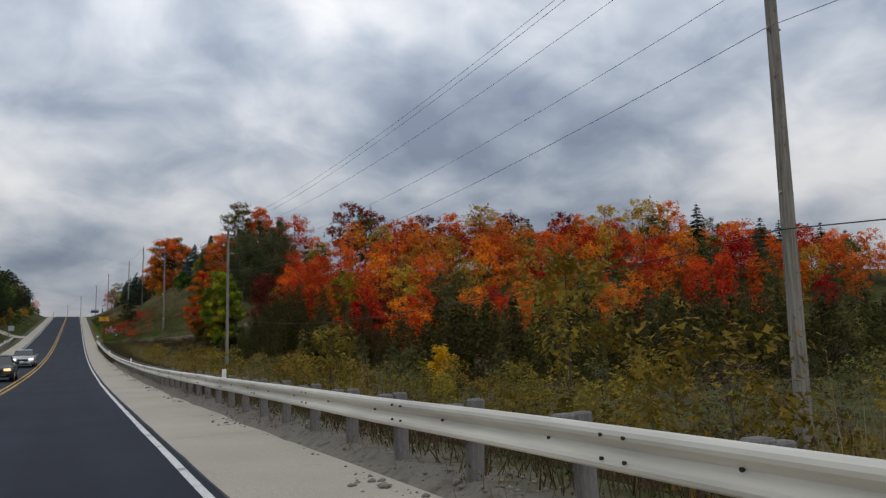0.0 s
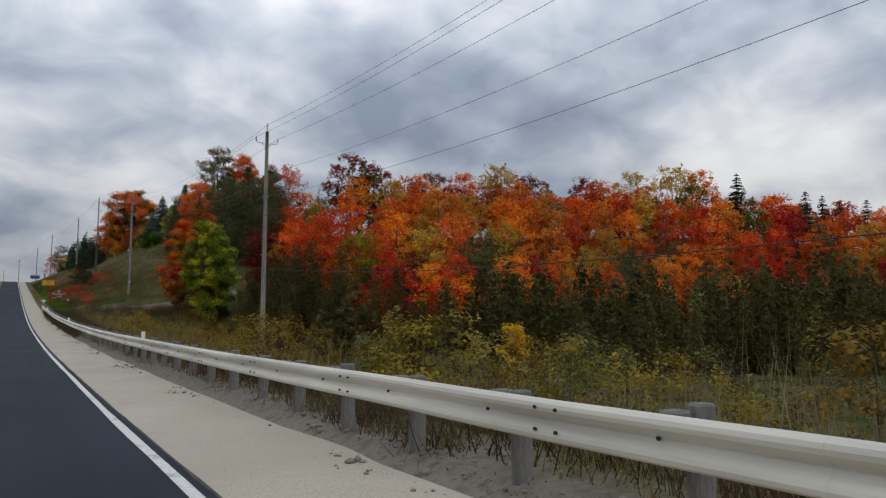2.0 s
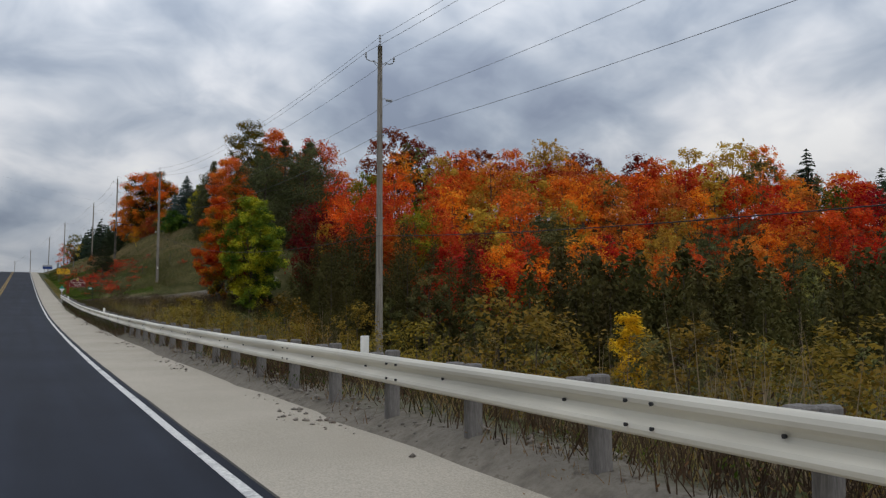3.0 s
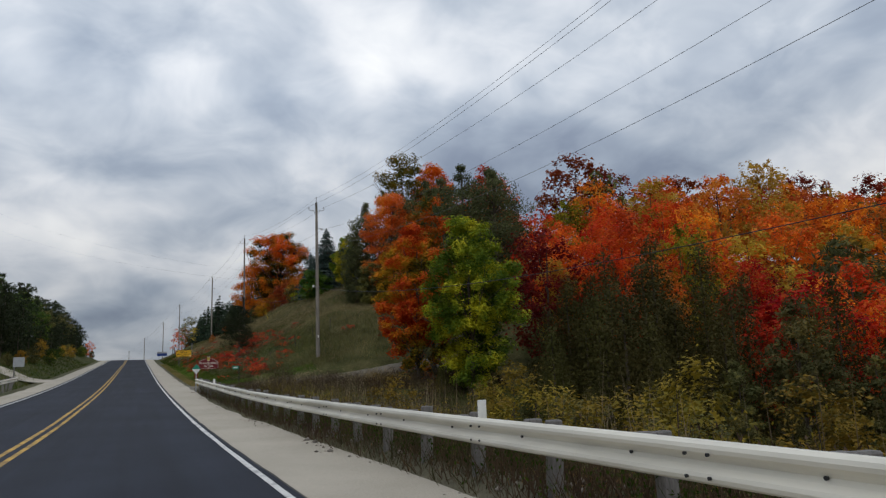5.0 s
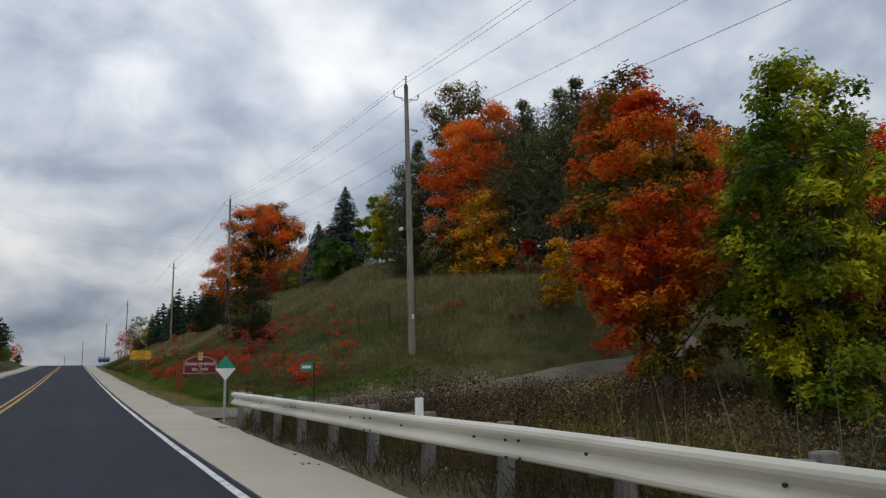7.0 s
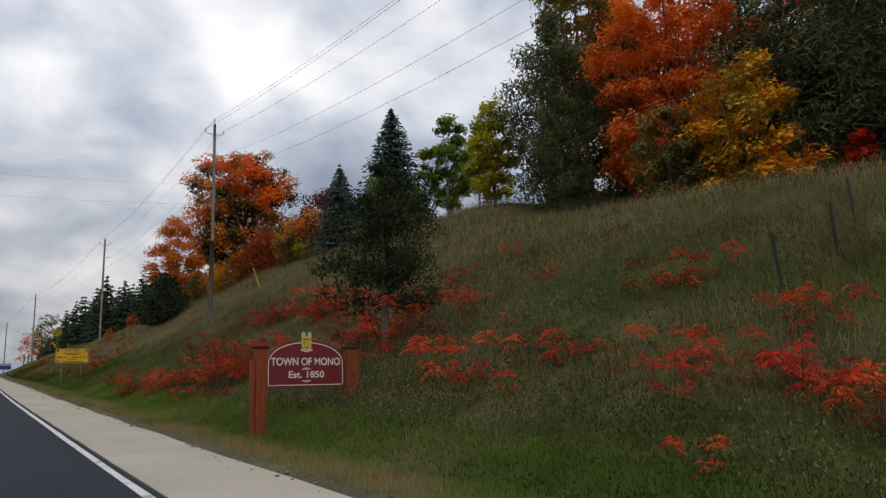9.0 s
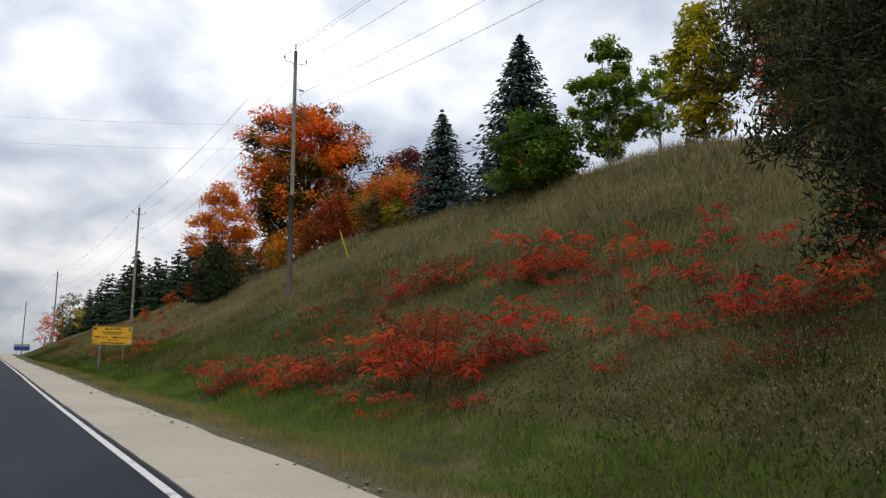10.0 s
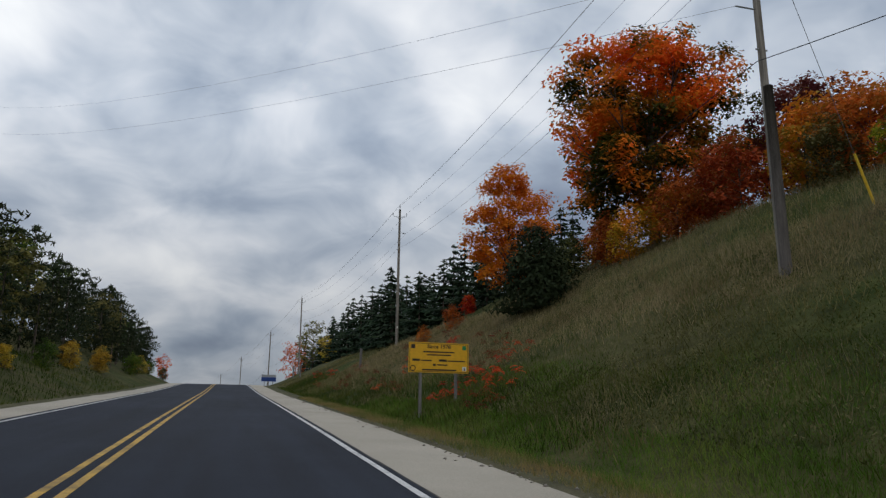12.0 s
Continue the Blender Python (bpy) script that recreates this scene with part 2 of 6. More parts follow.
# ---- foliage and bark ----
M.update({
    "bark": worn("grey_brown_bark", (.16, .13, .105), (.07, .056, .045), 2, 18, .95, 0, .1, (3, 3, .5), .6, .02),
    "dark_bark": worn("dark_shrub_bark", (.06, .05, .042), (.03, .025, .02), 3, 25, .95, 0, .1),
    "pale_bark": worn("pale_birch_bark", (.52, .50, .46), (.25, .23, .20), 4, 20, .9, 0, .1, (1, 1, 3), .3, .01),
    "scarlet": leafy("scarlet_leaves", [(.44, .042, .016), (.68, .066, .018), (.78, .092, .020), (.80, .21, .030)], .45),
    "red": leafy("red_leaves", [(.30, .030, .016), (.54, .050, .018), (.66, .072, .020), (.66, .17, .030)], .45),
    "darkred": leafy("maroon_leaves", [(0.12, 0.022, 0.015), (0.2, 0.032, 0.018), (0.28, 0.05, 0.02), (0.28, 0.09, 0.025)]),
    "rust": leafy("rust_leaves", [(.34, .085, .022), (.56, .145, .028), (.70, .20, .032), (.50, .23, .042)]),
    "orange": leafy("orange_leaves", [(.52, .10, .018), (.78, .17, .02), (.88, .26, .026), (.78, .34, .04)], .48),
    "bright_orange": leafy("bright_orange_leaves", [(0.60, 0.19, 0.016), (0.85, 0.33, 0.02), (0.88, 0.40, 0.027), (0.80, 0.26, 0.02)]),
    "gold": leafy("golden_leaves", [(0.312, 0.18, 0.026), (0.528, 0.324, 0.038), (0.648, 0.432, 0.054), (0.48, 0.348, 0.06)]),
    "yellow": leafy("bright_yellow_leaves", [(.52, .27, .015), (.68, .38, .02), (.72, .44, .03), (.56, .28, .03)]),
    "lime": leafy("yellow_green_leaves", [(.075, .115, .014), (.155, .205, .02), (.30, .32, .025), (.55, .45, .03)], bough_share=.65),
    "green": leafy("green_leaves", [(.035, .065, .012), (.065, .115, .018), (.105, .17, .024), (.19, .22, .035)]),
    "olive": leafy("olive_leaves", [(.075, .075, .026), (.12, .115, .038), (.17, .155, .05), (.20, .17, .045)], .25),
    "cedar": leafy("cedar_sprays", [(.050, .047, .015), (.064, .059, .018), (.080, .071, .022), (.10, .084, .026)], .25),
    "spruce": leafy("blue_green_needles", [(.024, .040, .032), (.042, .066, .055), (.062, .092, .080), (.085, .115, .10)], .08),
    "dark_spruce": leafy("dark_green_needles", [(.013, .026, .014), (.022, .042, .022), (.034, .058, .030), (.046, .070, .034)], .08),
    "pine": leafy("pine_needles", [(0.052, 0.0624, 0.026), (0.0806, 0.0936, 0.0377), (0.1144, 0.1274, 0.052), (0.156, 0.1625, 0.0676)], .2, .04),
    "dark_pine": leafy("dark_pine_needles", [(.016, .024, .011), (.026, .036, .016), (.038, .050, .022), (.054, .064, .030)], .1),
    "maple_mix": leafy("turning_maple_leaves", [(.035, .05, .010), (.10, .09, .014), (.58, .20, .018), (.85, .22, .02), (.85, .15, .02)], .42, .03, patch=.26, bough_share=.74),
    "purple": leafy("purple_leaves", [(.085, .022, .028), (.13, .032, .036), (.17, .045, .04), (.2, .07, .04)]),
    "sumac": leafy("crimson_sumac_leaves", [(.30, .028, .016), (.56, .046, .022), (.74, .072, .030), (.66, .12, .034)], .42, .06, patch=.9),
    "sumac_dull": leafy("rusty_sumac_leaves", [(.10, .06, .02), (.20, .042, .02), (.30, .05, .024), (.13, .10, .03)], .4, patch=.9),
    "grass_dry": leafy("dry_grass_blades", [(.078, .080, .022), (.14, .135, .042), (.21, .19, .07), (.32, .28, .125)], .4, patch=.22),
    "grass_green": leafy("green_grass_blades", [(.024, .046, .006), (.043, .078, .009), (.070, .108, .014), (.125, .135, .032)], .4, patch=.25),
    "ridge_grass": leafy("brown_seed_grass", [(.19, .135, .075), (.28, .20, .115), (.36, .265, .165), (.22, .18, .08)], .4, patch=.3),
    "fresh_grass": leafy("fresh_green_blades", [(.065, .12, .014), (.10, .175, .022), (.14, .21, .032), (.20, .22, .05)], .42, patch=.4),
    "citron": leafy("citron_yellow_leaves", [(.12, .13, .016), (.28, .27, .02), (.46, .40, .025), (.56, .42, .03)]),
    "cover": leafy("mixed_weed_leaves", [(.034, .050, .010), (.070, .084, .020), (.125, .12, .042), (.24, .215, .105)], .35, patch=.3, bough_share=.45),
    "gravel": leafy("loose_gravel", [(.15, .135, .115), (.25, .225, .19), (.34, .31, .26), (.20, .165, .13)], .0, patch=.6),
    "rusty_weed": leafy("rusty_weed_leaves", [(.10, .05, .025), (.17, .085, .04), (.22, .13, .06), (.10, .10, .03)], .3, patch=.8),
    "birch_green": leafy("light_green_birch_leaves", [(.08, .135, .018), (.15, .24, .028), (.24, .34, .04), (.34, .39, .05)], .5),
    "goldenrod": leafy("goldenrod_tops", [(.12, .092, .018), (.21, .15, .022), (.31, .205, .028), (.17, .14, .03)], .3, patch=.6),
    "brush": leafy("dead_brown_brush", [(.05, .036, .022), (.085, .058, .034), (.125, .085, .05), (.06, .06, .024)], .1),
    "ember": leafy("dull_ember_leaves", [(.09, .09, .014), (.48, .28, .02), (.70, .22, .02), (.70, .11, .018), (.52, .07, .018)], .42, .03, patch=.32, bough_share=.7),
    "turning": leafy("half_turned_leaves", [(.06, .085, .014), (.12, .13, .018), (.40, .16, .018), (.62, .17, .018), (.70, .13, .018)], .35, patch=.35),
    "russet": leafy("russet_orange_leaves", [(.60, .125, .030), (.76, .175, .034), (.82, .22, .036), (.80, .31, .036)], .42, .03, patch=.22),
    "dull_rust": leafy("dull_rusty_leaves", [(.24, .075, .024), (.42, .11, .026), (.58, .15, .028), (.34, .19, .04)], .35, patch=.5),
    "amber": leafy("amber_leaves", [(.22, .16, .022), (.46, .26, .024), (.70, .31, .026), (.74, .21, .024)], .35, patch=.5),
    "thin": leafy("browning_olive_leaves", [(.07, .08, .016), (.13, .125, .02), (.22, .17, .024), (.34, .20, .025)], .4, patch=.5),
    "willow": leafy("grey_olive_leaves", [(.07, .075, .028), (.115, .115, .042), (.17, .155, .055), (.26, .21, .05)], .3, patch=.5),
    "reed": leafy("tan_reeds", [(.21, .165, .09), (.32, .25, .14), (.42, .34, .21), (.19, .165, .07)], .3),
    "seed_head": leafy("pale_seed_heads", [(.12, .10, .06), (.20, .17, .11), (.28, .24, .165), (.15, .125, .08)], .3, patch=.4),
    "straw": leafy("tawny_verge_grass", [(.26, .17, .075), (.31, .22, .095), (.20, .18, .06), (.10, .13, .03)], .3),
})

# ---- the lie of the land ----
def smooth(a, b, v):
    u = np.clip((np.asarray(v, float) - a) / (b - a), 0, 1)
    return u * u * (3 - 2 * u)


PROFILE_Y = [-600, -200, -60, 0, 13, 28, 40, 61, 73, 81, 89, 99, 121, 130, 137, 149, 165, 172, 178, 184, 194, 204, 214, 225, 264, 296, 325, 350, 420, 900, 3000]
PROFILE_Z = [6, 2.4, .7, 0, -.17, -.34, -.41, -.3, -.1, .08, .28, .6, 1.62, 2.12, 2.5, 3.24, 4.25, 4.72, 5.12, 5.55, 6.2, 6.85, 7.5, 8.2, 11, 12.6, 13.3, 13.3, 12.4, 6, -10]
_ys = np.arange(-600, 3000, 2.0)
_k = np.exp(-0.5 * (np.arange(-8, 9) * 2 / 5.0) ** 2)
_zs = np.convolve(np.pad(np.interp(_ys, PROFILE_Y, PROFILE_Z), 8, mode="edge"), _k / _k.sum(), "valid")
EDGE = 1.61          # right edge line
CENTRE = -2.27       # double yellow line
LEFT_EDGE = -5.8
SHOULDER = 3.48      # outer side of the paved right shoulder
LEFT_SHOULDER = -7.6


def road_z(y):
    return np.interp(y, _ys, _zs)


def bumps(x, y):
    """Gentle unevenness of open ground."""
    return (.22 * np.sin(.31 * x + 1.3 * np.sin(.17 * y)) * np.sin(.27 * y + 1.1 * np.sin(.23 * x + 2))
            + .09 * np.sin(1.1 * x + .7 * y) * np.sin(.9 * y - .5 * x + 1))


def ground_z(x, y):
    """Height of the ground sheet."""
    x, y = np.asarray(x, float), np.asarray(y, float)
    rz = road_z(y)
    # right of the road: a wet hollow, then the driveway, then the hillside
    d = np.maximum(x - 5.0, 0)
    hollow = np.maximum(rz - .24 * d - .40 * np.maximum(d - 6, 0), -6.0 + .01 * np.maximum(x - 40, 0) + .02 * np.maximum(40 - y, 0) * smooth(10, 40, x))
    w = smooth(100, 123, y)
    low = (1 - w) * hollow + w * (rz - .12 * smooth(4, 6, x))
    u = np.maximum(x - 5.2, 0)
    side = .42 * u + .013 * u * u
    side = np.where(side > 8, 8 + 3.2 * np.tanh((side - 8) / 3.2), side)
    cap = 20 - 13.6 * smooth(205, 245, y)
    side = cap * np.tanh(side / cap)
    side = side * smooth(126, 144.5, y) * (1 - .35 * smooth(260, 330, y))
    wood = -6.0 + 22.0 * smooth(96, 160, y + .35 * np.maximum(x - 90, 0)) * smooth(9, 32, x) + .045 * np.clip(x - 42, 0, 75) * smooth(110, 150, y)
    wood = np.where(x > 6, wood, -99)
    a, b, k = low + side, wood, 1.2
    m = np.clip(.5 + .5 * (b - a) / (2 * k), 0, 1)
    right = a * (1 - m) + b * m + k * m * (1 - m) * 2
    # the knoll behind the driveway has a lower, rounded top
    top = np.interp(y, [118, 135, 145, 151, 156, 161, 168], [7.2, 8.3, 9.4, 10.1, 11.5, 13.6, 40]) + 30 * smooth(44, 62, x)
    n = np.clip(.5 + .5 * (right - top) / 1.6, 0, 1)
    right = right * (1 - n) + top * n - .8 * n * (1 - n)
    right = right + bumps(x, y) * smooth(6, 12, x) * (.4 + .6 * smooth(128, 150, y))
    # left of the road: a hollow first, later a bank
    e = np.maximum(-8.3 - x, 0)
    left = (1 - smooth(118, 140, y)) * np.maximum(rz - .4 * e, rz - 3.2) + smooth(118, 140, y) * (rz + np.minimum(.42 * np.maximum(e - .8, 0), 4.6 + .1 * e) - .2 * smooth(0, .8, e) + .5 * bumps(x, y) * smooth(1, 4, e)) * (1 - smooth(325, 380, y)) + smooth(118, 140, y) * smooth(325, 380, y) * (rz - .4)
    z = np.where(x > -2, right, left)
    # the bed under the paving
    bed = smooth(-8.3, -7.4, x) * (1 - smooth(3.3, 3.7, x))
    z = z - .16 * bed - .05 * smooth(3.2, 3.8, x) * (1 - smooth(5, 6, x)) * smooth(118, 124, y)
    # a low gravel berm under the guardrail
    z = z + (.14 + .06 * np.sin(y * .9 + np.sin(y * .37)) * np.sin(x * 3 + y * .5)) * smooth(3.4, 3.8, x) * (1 - smooth(4.6, 5.4, x)) * (1 - smooth(118, 124, y))
    # the far country falls to a plain
    far = smooth(350, 900, np.hypot(np.maximum(np.abs(x) - 30, 0), np.maximum(y - 100, 0) * .55))
    return z * (1 - far) + (road_z(np.clip(y, -200, 900)) * .5 - 3) * far


# ---- building helpers ----
def part(name, geometry, material=None, parent=None, label="", kind=""):
    """Links a bmesh or mesh as one object, under a thing if given."""
    if isinstance(geometry, bmesh.types.BMesh):
        me = bpy.data.meshes.new(name)
        geometry.to_mesh(me)
        geometry.free()
    else:
        me = geometry
    if material and not me.materials:
        me.materials.append(material)
    ob = new(name, me)
    if parent:
        ob.parent = parent
    return tagged(ob, label=label, kind=kind)


def thing(name, x, y, z, label, category, group="", turn=0.0):
    e = new(name)
    e.empty_display_size = .3
    e.matrix_world = pose(x, y, z, 0, 0, turn)
    return tagged(e, label, category, group)


def mesh(name, verts, faces, material=None, smooth_faces=False):
    me = bpy.data.meshes.new(name)
    me.from_pydata([tuple(v) for v in np.asarray(verts, float).tolist()], [], [tuple(f) for f in faces])
    if material:
        me.materials.append(material)
    if smooth_faces:
        me.polygons.foreach_set("use_smooth", [True] * len(me.polygons))
    me.update()
    return me


def box(bm, x0, x1, y0, y1, z0, z1, bevel=0.0):
    r = bmesh.ops.create_cube(bm, size=1)
    bmesh.ops.scale(bm, vec=(x1 - x0, y1 - y0, z1 - z0), verts=r["verts"])
    bmesh.ops.translate(bm, vec=((x0 + x1) / 2, (y0 + y1) / 2, (z0 + z1) / 2), verts=r["verts"])
    if bevel:
        es = list({e for v in r["verts"] for e in v.link_edges})
        bmesh.ops.bevel(bm, geom=es, offset=bevel, segments=1, affect="EDGES")
    return bm


def tube(points, radii, sides=7, cap=True):
    """Vertices and faces of a tapered tube along points."""
    P = np.asarray(points, float)
    r = np.broadcast_to(np.asarray(radii, float), (len(P),))
    V, F = [], []
    t = np.gradient(P, axis=0)
    for i, p in enumerate(P):
        d = t[i] / (np.linalg.norm(t[i]) + 1e-9)
        a = np.cross(d, (0, 0, 1) if abs(d[2]) < .9 else (1, 0, 0))
        a /= np.linalg.norm(a)
        b = np.cross(d, a)
        for k in range(sides):
            w = 2 * math.pi * k / sides
            V.append(p + r[i] * (math.cos(w) * a + math.sin(w) * b))
    for i in range(len(P) - 1):
        for k in range(sides):
            q = (k + 1) % sides
            F.append((i * sides + k, i * sides + q, (i + 1) * sides + q, (i + 1) * sides + k))
    if cap:
        F.append(tuple(range(sides)))
        F.append(tuple((len(P) - 1) * sides + k for k in range(sides))[::-1])
    return V, F


def joined(pieces):
    V, F = [], []
    for v, f in pieces:
        o = len(V)
        V.extend(v)
        F.extend(tuple(i + o for i in q) for q in f)
    return V, F


# ---- ground, road and driveway ----
def spaced(*stretches):
    out = []
    for a, b, step in stretches:
        out.extend(np.arange(a, b, step).tolist())
    return np.array(out)


def ground_sheet():
    xs = spaced((-2600, -600, 250), (-600, -120, 40), (-120, -30, 6), (-30, -10, 1.5), (-10, 12, .55), (12, 34, 1.1), (34, 150, 4), (150, 600, 45), (600, 2801, 275))
    ys = spaced((-400, -60, 40), (-60, 100, 3), (100, 240, 1.5), (240, 360, 4), (360, 800, 40), (800, 3201, 300))
    X, Y = np.meshgrid(xs, ys)
    Z = ground_z(X, Y)
    n, m = X.shape
    V = np.stack([X, Y, Z], -1).reshape(-1, 3)
    i = np.arange(n * m).reshape(n, m)
    F = np.stack([i[:-1, :-1], i[:-1, 1:], i[1:, 1:], i[1:, :-1]], -1).reshape(-1, 4)
    tagged(part("ground", mesh("ground", V, F.tolist(), M["ground"], True)), "grassy hillside and hollow beside a country road", "ground", kind="structure")


ROAD_Y = spaced((-200, 0, 8), (0, 260, 1.5), (260, 901, 10))


def bend(y):
    """The road swings left beyond the crest."""
    return .0007 * max(y - 335, 0) ** 2


def strip(x0, x1, lift, ys=ROAD_Y, thick=.22):
    """A ribbon along the road, with its thickness."""
    V, F = [], []
    for i, y in enumerate(ys):
        z = float(road_z(y)) + lift
        b = x1(y) if callable(x1) else x1
        a = x0(y) if callable(x0) else x0
        a, b = a - bend(y), b - bend(y)
        V += [(a, y, z), (b, y, z), (b, y, z - thick), (a, y, z - thick)]
        if i:
            o, p = 4 * i, 4 * i - 4
            F += [(p, p + 1, o + 1, o), (p + 1, p + 2, o + 2, o + 1), (p + 2, p + 3, o + 3, o + 2), (p + 3, p, o, o + 3)]
    return V, F


def ragged(x, amount, seed):
    return lambda y: x + amount * (noise.noise((y * .35, seed, 0)) + .6 * noise.noise((y * 1.3, seed, 3)))


def shoulder_edge(y):
    """The paved shoulder's outer side: crumbled above the hollow, cleaner along the hill."""
    rough = .26 - .16 * float(smooth(118, 135, y))
    return SHOULDER - float(np.interp(y, [94, 104, 112, 126], [0, .28, .25, .1])) + rough * (noise.noise((y * .35, 1, 0)) + .6 * noise.noise((y * 1.3, 1, 3)))


def paving():
    road = part("road", mesh("road", *strip(LEFT_EDGE - .25, EDGE + .16, 0.0), M["asphalt"]))
    tagged(road, "dark grey asphalt two-lane road climbing a hill", "road", kind="structure")
    sh = part("pavement", mesh("shoulder", *strip(EDGE + .16, shoulder_edge, -.006), M["shoulder"]))
    tagged(sh, "pale paved shoulder with a crumbled outer edge", "road shoulder", kind="structure")
    sh2 = part("pavement", mesh("shoulder_far", *strip(ragged(LEFT_SHOULDER, .15, 5), LEFT_EDGE - .25, -.006), M["shoulder"]))
    tagged(sh2, "pale paved shoulder across the road", "road shoulder", kind="structure")
    near = np.arange(-60, 360, 1.5)
    for name, x, w, m in (("edge_line", EDGE, .10, "white_line"), ("edge_line", LEFT_EDGE, .10, "white_line"),
                          ("centre_line", CENTRE - .13, .11, "yellow_line"), ("centre_line", CENTRE + .13, .11, "yellow_line")):
        part(name, mesh(name, *strip(ragged(x - w / 2, .012, x), ragged(x + w / 2, .012, x + 9), .005, near, .004), M[m]), None, road,
             "white painted edge line" if m == "white_line" else "yellow painted centre line")


ground_sheet()
paving()


# ---- guardrails ----
def rail_line(side):
    """Where a rail's road face runs across the road, by y."""
    if side > 0:
        return lambda y: float(np.interp(y, [-40, 50, 95, 110, 121.5], [3.5, 3.5, 3.43, 3.37, 3.27]))
    return lambda y: float(np.interp(y, [40, 128, 139, 143], [-8.35, -8.35, -8.5, -9.0]))


BEAM = [(0, 0.835), (0.045, 0.832), (0.078, 0.813), (0.086, 0.786), (0.078, 0.759), (0.03, 0.726), (0.006, 0.697), (0.03, 0.666), (0.078, 0.631), (0.086, 0.604), (0.078, 0.577), (0.045, 0.558), (0, 0.555)]


def guardrail(side, y0, y1, reflectors, label):
    at = rail_line(side)
    g = thing("guardrail", at(y0), y0, float(road_z(y0)), label, "guardrail")
    ox, oy, oz = g.location
    step = 1.75
    loop = [(-side * d, z) for d, z in BEAM] + [(-side * (d - .007), z) for d, z in BEAM[::-1]]
    n = len(loop)
    ys = np.arange(y0, y1 + .01, step * 2)
    for i, a in enumerate(ys[:-1]):
        b = ys[i + 1] + .16
        V, F = [], []
        for k, y in enumerate(np.linspace(a - .16, b, 5)):
            proud = .003 * (i % 2)
            dent = .02 * noise.noise((y * .5, side, 1))
            V += [(at(y) - ox + dx - side * proud + dent, y - oy, float(road_z(y)) - oz + z + .012 * noise.noise((y * .3, 4, side))) for dx, z in loop]
            if k:
                F += [(k * n - n + j, k * n - n + (j + 1) % n, k * n + (j + 1) % n, k * n + j) for j in range(n)]
        F += [tuple(range(n)), tuple(range(4 * n, 5 * n))[::-1]]
        part("rail_panel", mesh("rail_panel", V, F, M["rail"]), None, g)
    post_me, block_me, bolt_me = bpy.data.meshes.new("post"), bpy.data.meshes.new("block"), bpy.data.meshes.new("bolt")
    bm = box(bmesh.new(), -.075, .075, -.055, .055, -.6, .83, .014)
    bm.to_mesh(post_me), bm.free()
    bm = box(bmesh.new(), -.075, .075, -.065, .065, .53, .83, .014)
    bm.to_mesh(block_me), bm.free()
    bm = bmesh.new()
    bmesh.ops.create_cone(bm, cap_ends=True, segments=6, radius1=.014, radius2=.011, depth=.02)
    bmesh.ops.rotate(bm, cent=(0, 0, 0), matrix=Matrix.Rotation(radians(90), 3, "Y"), verts=bm.verts)
    bm.to_mesh(bolt_me), bm.free()
    for me, m in ((post_me, "post_wood"), (block_me, "post_wood"), (bolt_me, "dark_steel")):
        me.materials.append(M[m])
    for i, y in enumerate(np.arange(y0 + step / 2, y1, step)):
        x, z, tilt = at(y), float(road_z(y)), random.uniform(-2.5, 2.5)
        p = part("post", post_me, None, g)
        p.matrix_local = pose(x - ox + side * .30, y - oy, z - oz + random.uniform(-.03, .05), tilt, tilt * .6, random.uniform(-4, 4))
        q = part("block", block_me, None, g)
        q.matrix_local = pose(x - ox + side * .105, y - oy, z - oz + random.uniform(-.01, .03), 0, 0, random.uniform(-2, 2))
        bo = part("bolt", bolt_me, None, g)
        bo.matrix_local = pose(x - ox - side * .022, y - oy, z - oz + .697)
        if i % 2 == 0:
            for dy, dz in ((-.11, .771), (.11, .771), (-.11, .625), (.11, .625)):
                bo = part("bolt", bolt_me, None, g)
                bo.matrix_local = pose(x - ox - side * .092, y + .95 + dy - oy, z - oz + dz)
    for y in reflectors:
        bm = box(bmesh.new(), -.05, .05, -.012, .012, .78, 1.02, .006)
        r = part("reflector", bm, M["reflector"], g, "white reflector plate")
        r.matrix_local = pose(at(y) + side * .04 - ox, y - oy, float(road_z(y)) - oz)
    # rounded end piece
    y, V, F = float(ys[-1]), [], []
    for k in range(9):
        w = radians(k * 22.5)
        cx, cy = side * (.19 - .19 * math.cos(w)), .19 * math.sin(w) + .15
        for dz in (.84, .55):
            V += [(at(y) - ox + cx, y - oy + cy, float(road_z(y)) - oz + dz)]
        if k:
            F.append((2 * k - 2, 2 * k - 1, 2 * k + 1, 2 * k))
    e = part("end_piece", mesh("end_piece", V, F, M["rail"]), None, g)
    so = e.modifiers.new("thickness", "SOLIDIFY")
    so.thickness = .006


guardrail(1, -22.5, 122.0, (18.1, 50.3, 80.9, 111.0), "white-weathered steel guardrail on grey timber posts")
guardrail(-1, 62.0, 141.0, (92.0, 122.0), "weathered steel guardrail along the far shoulder")


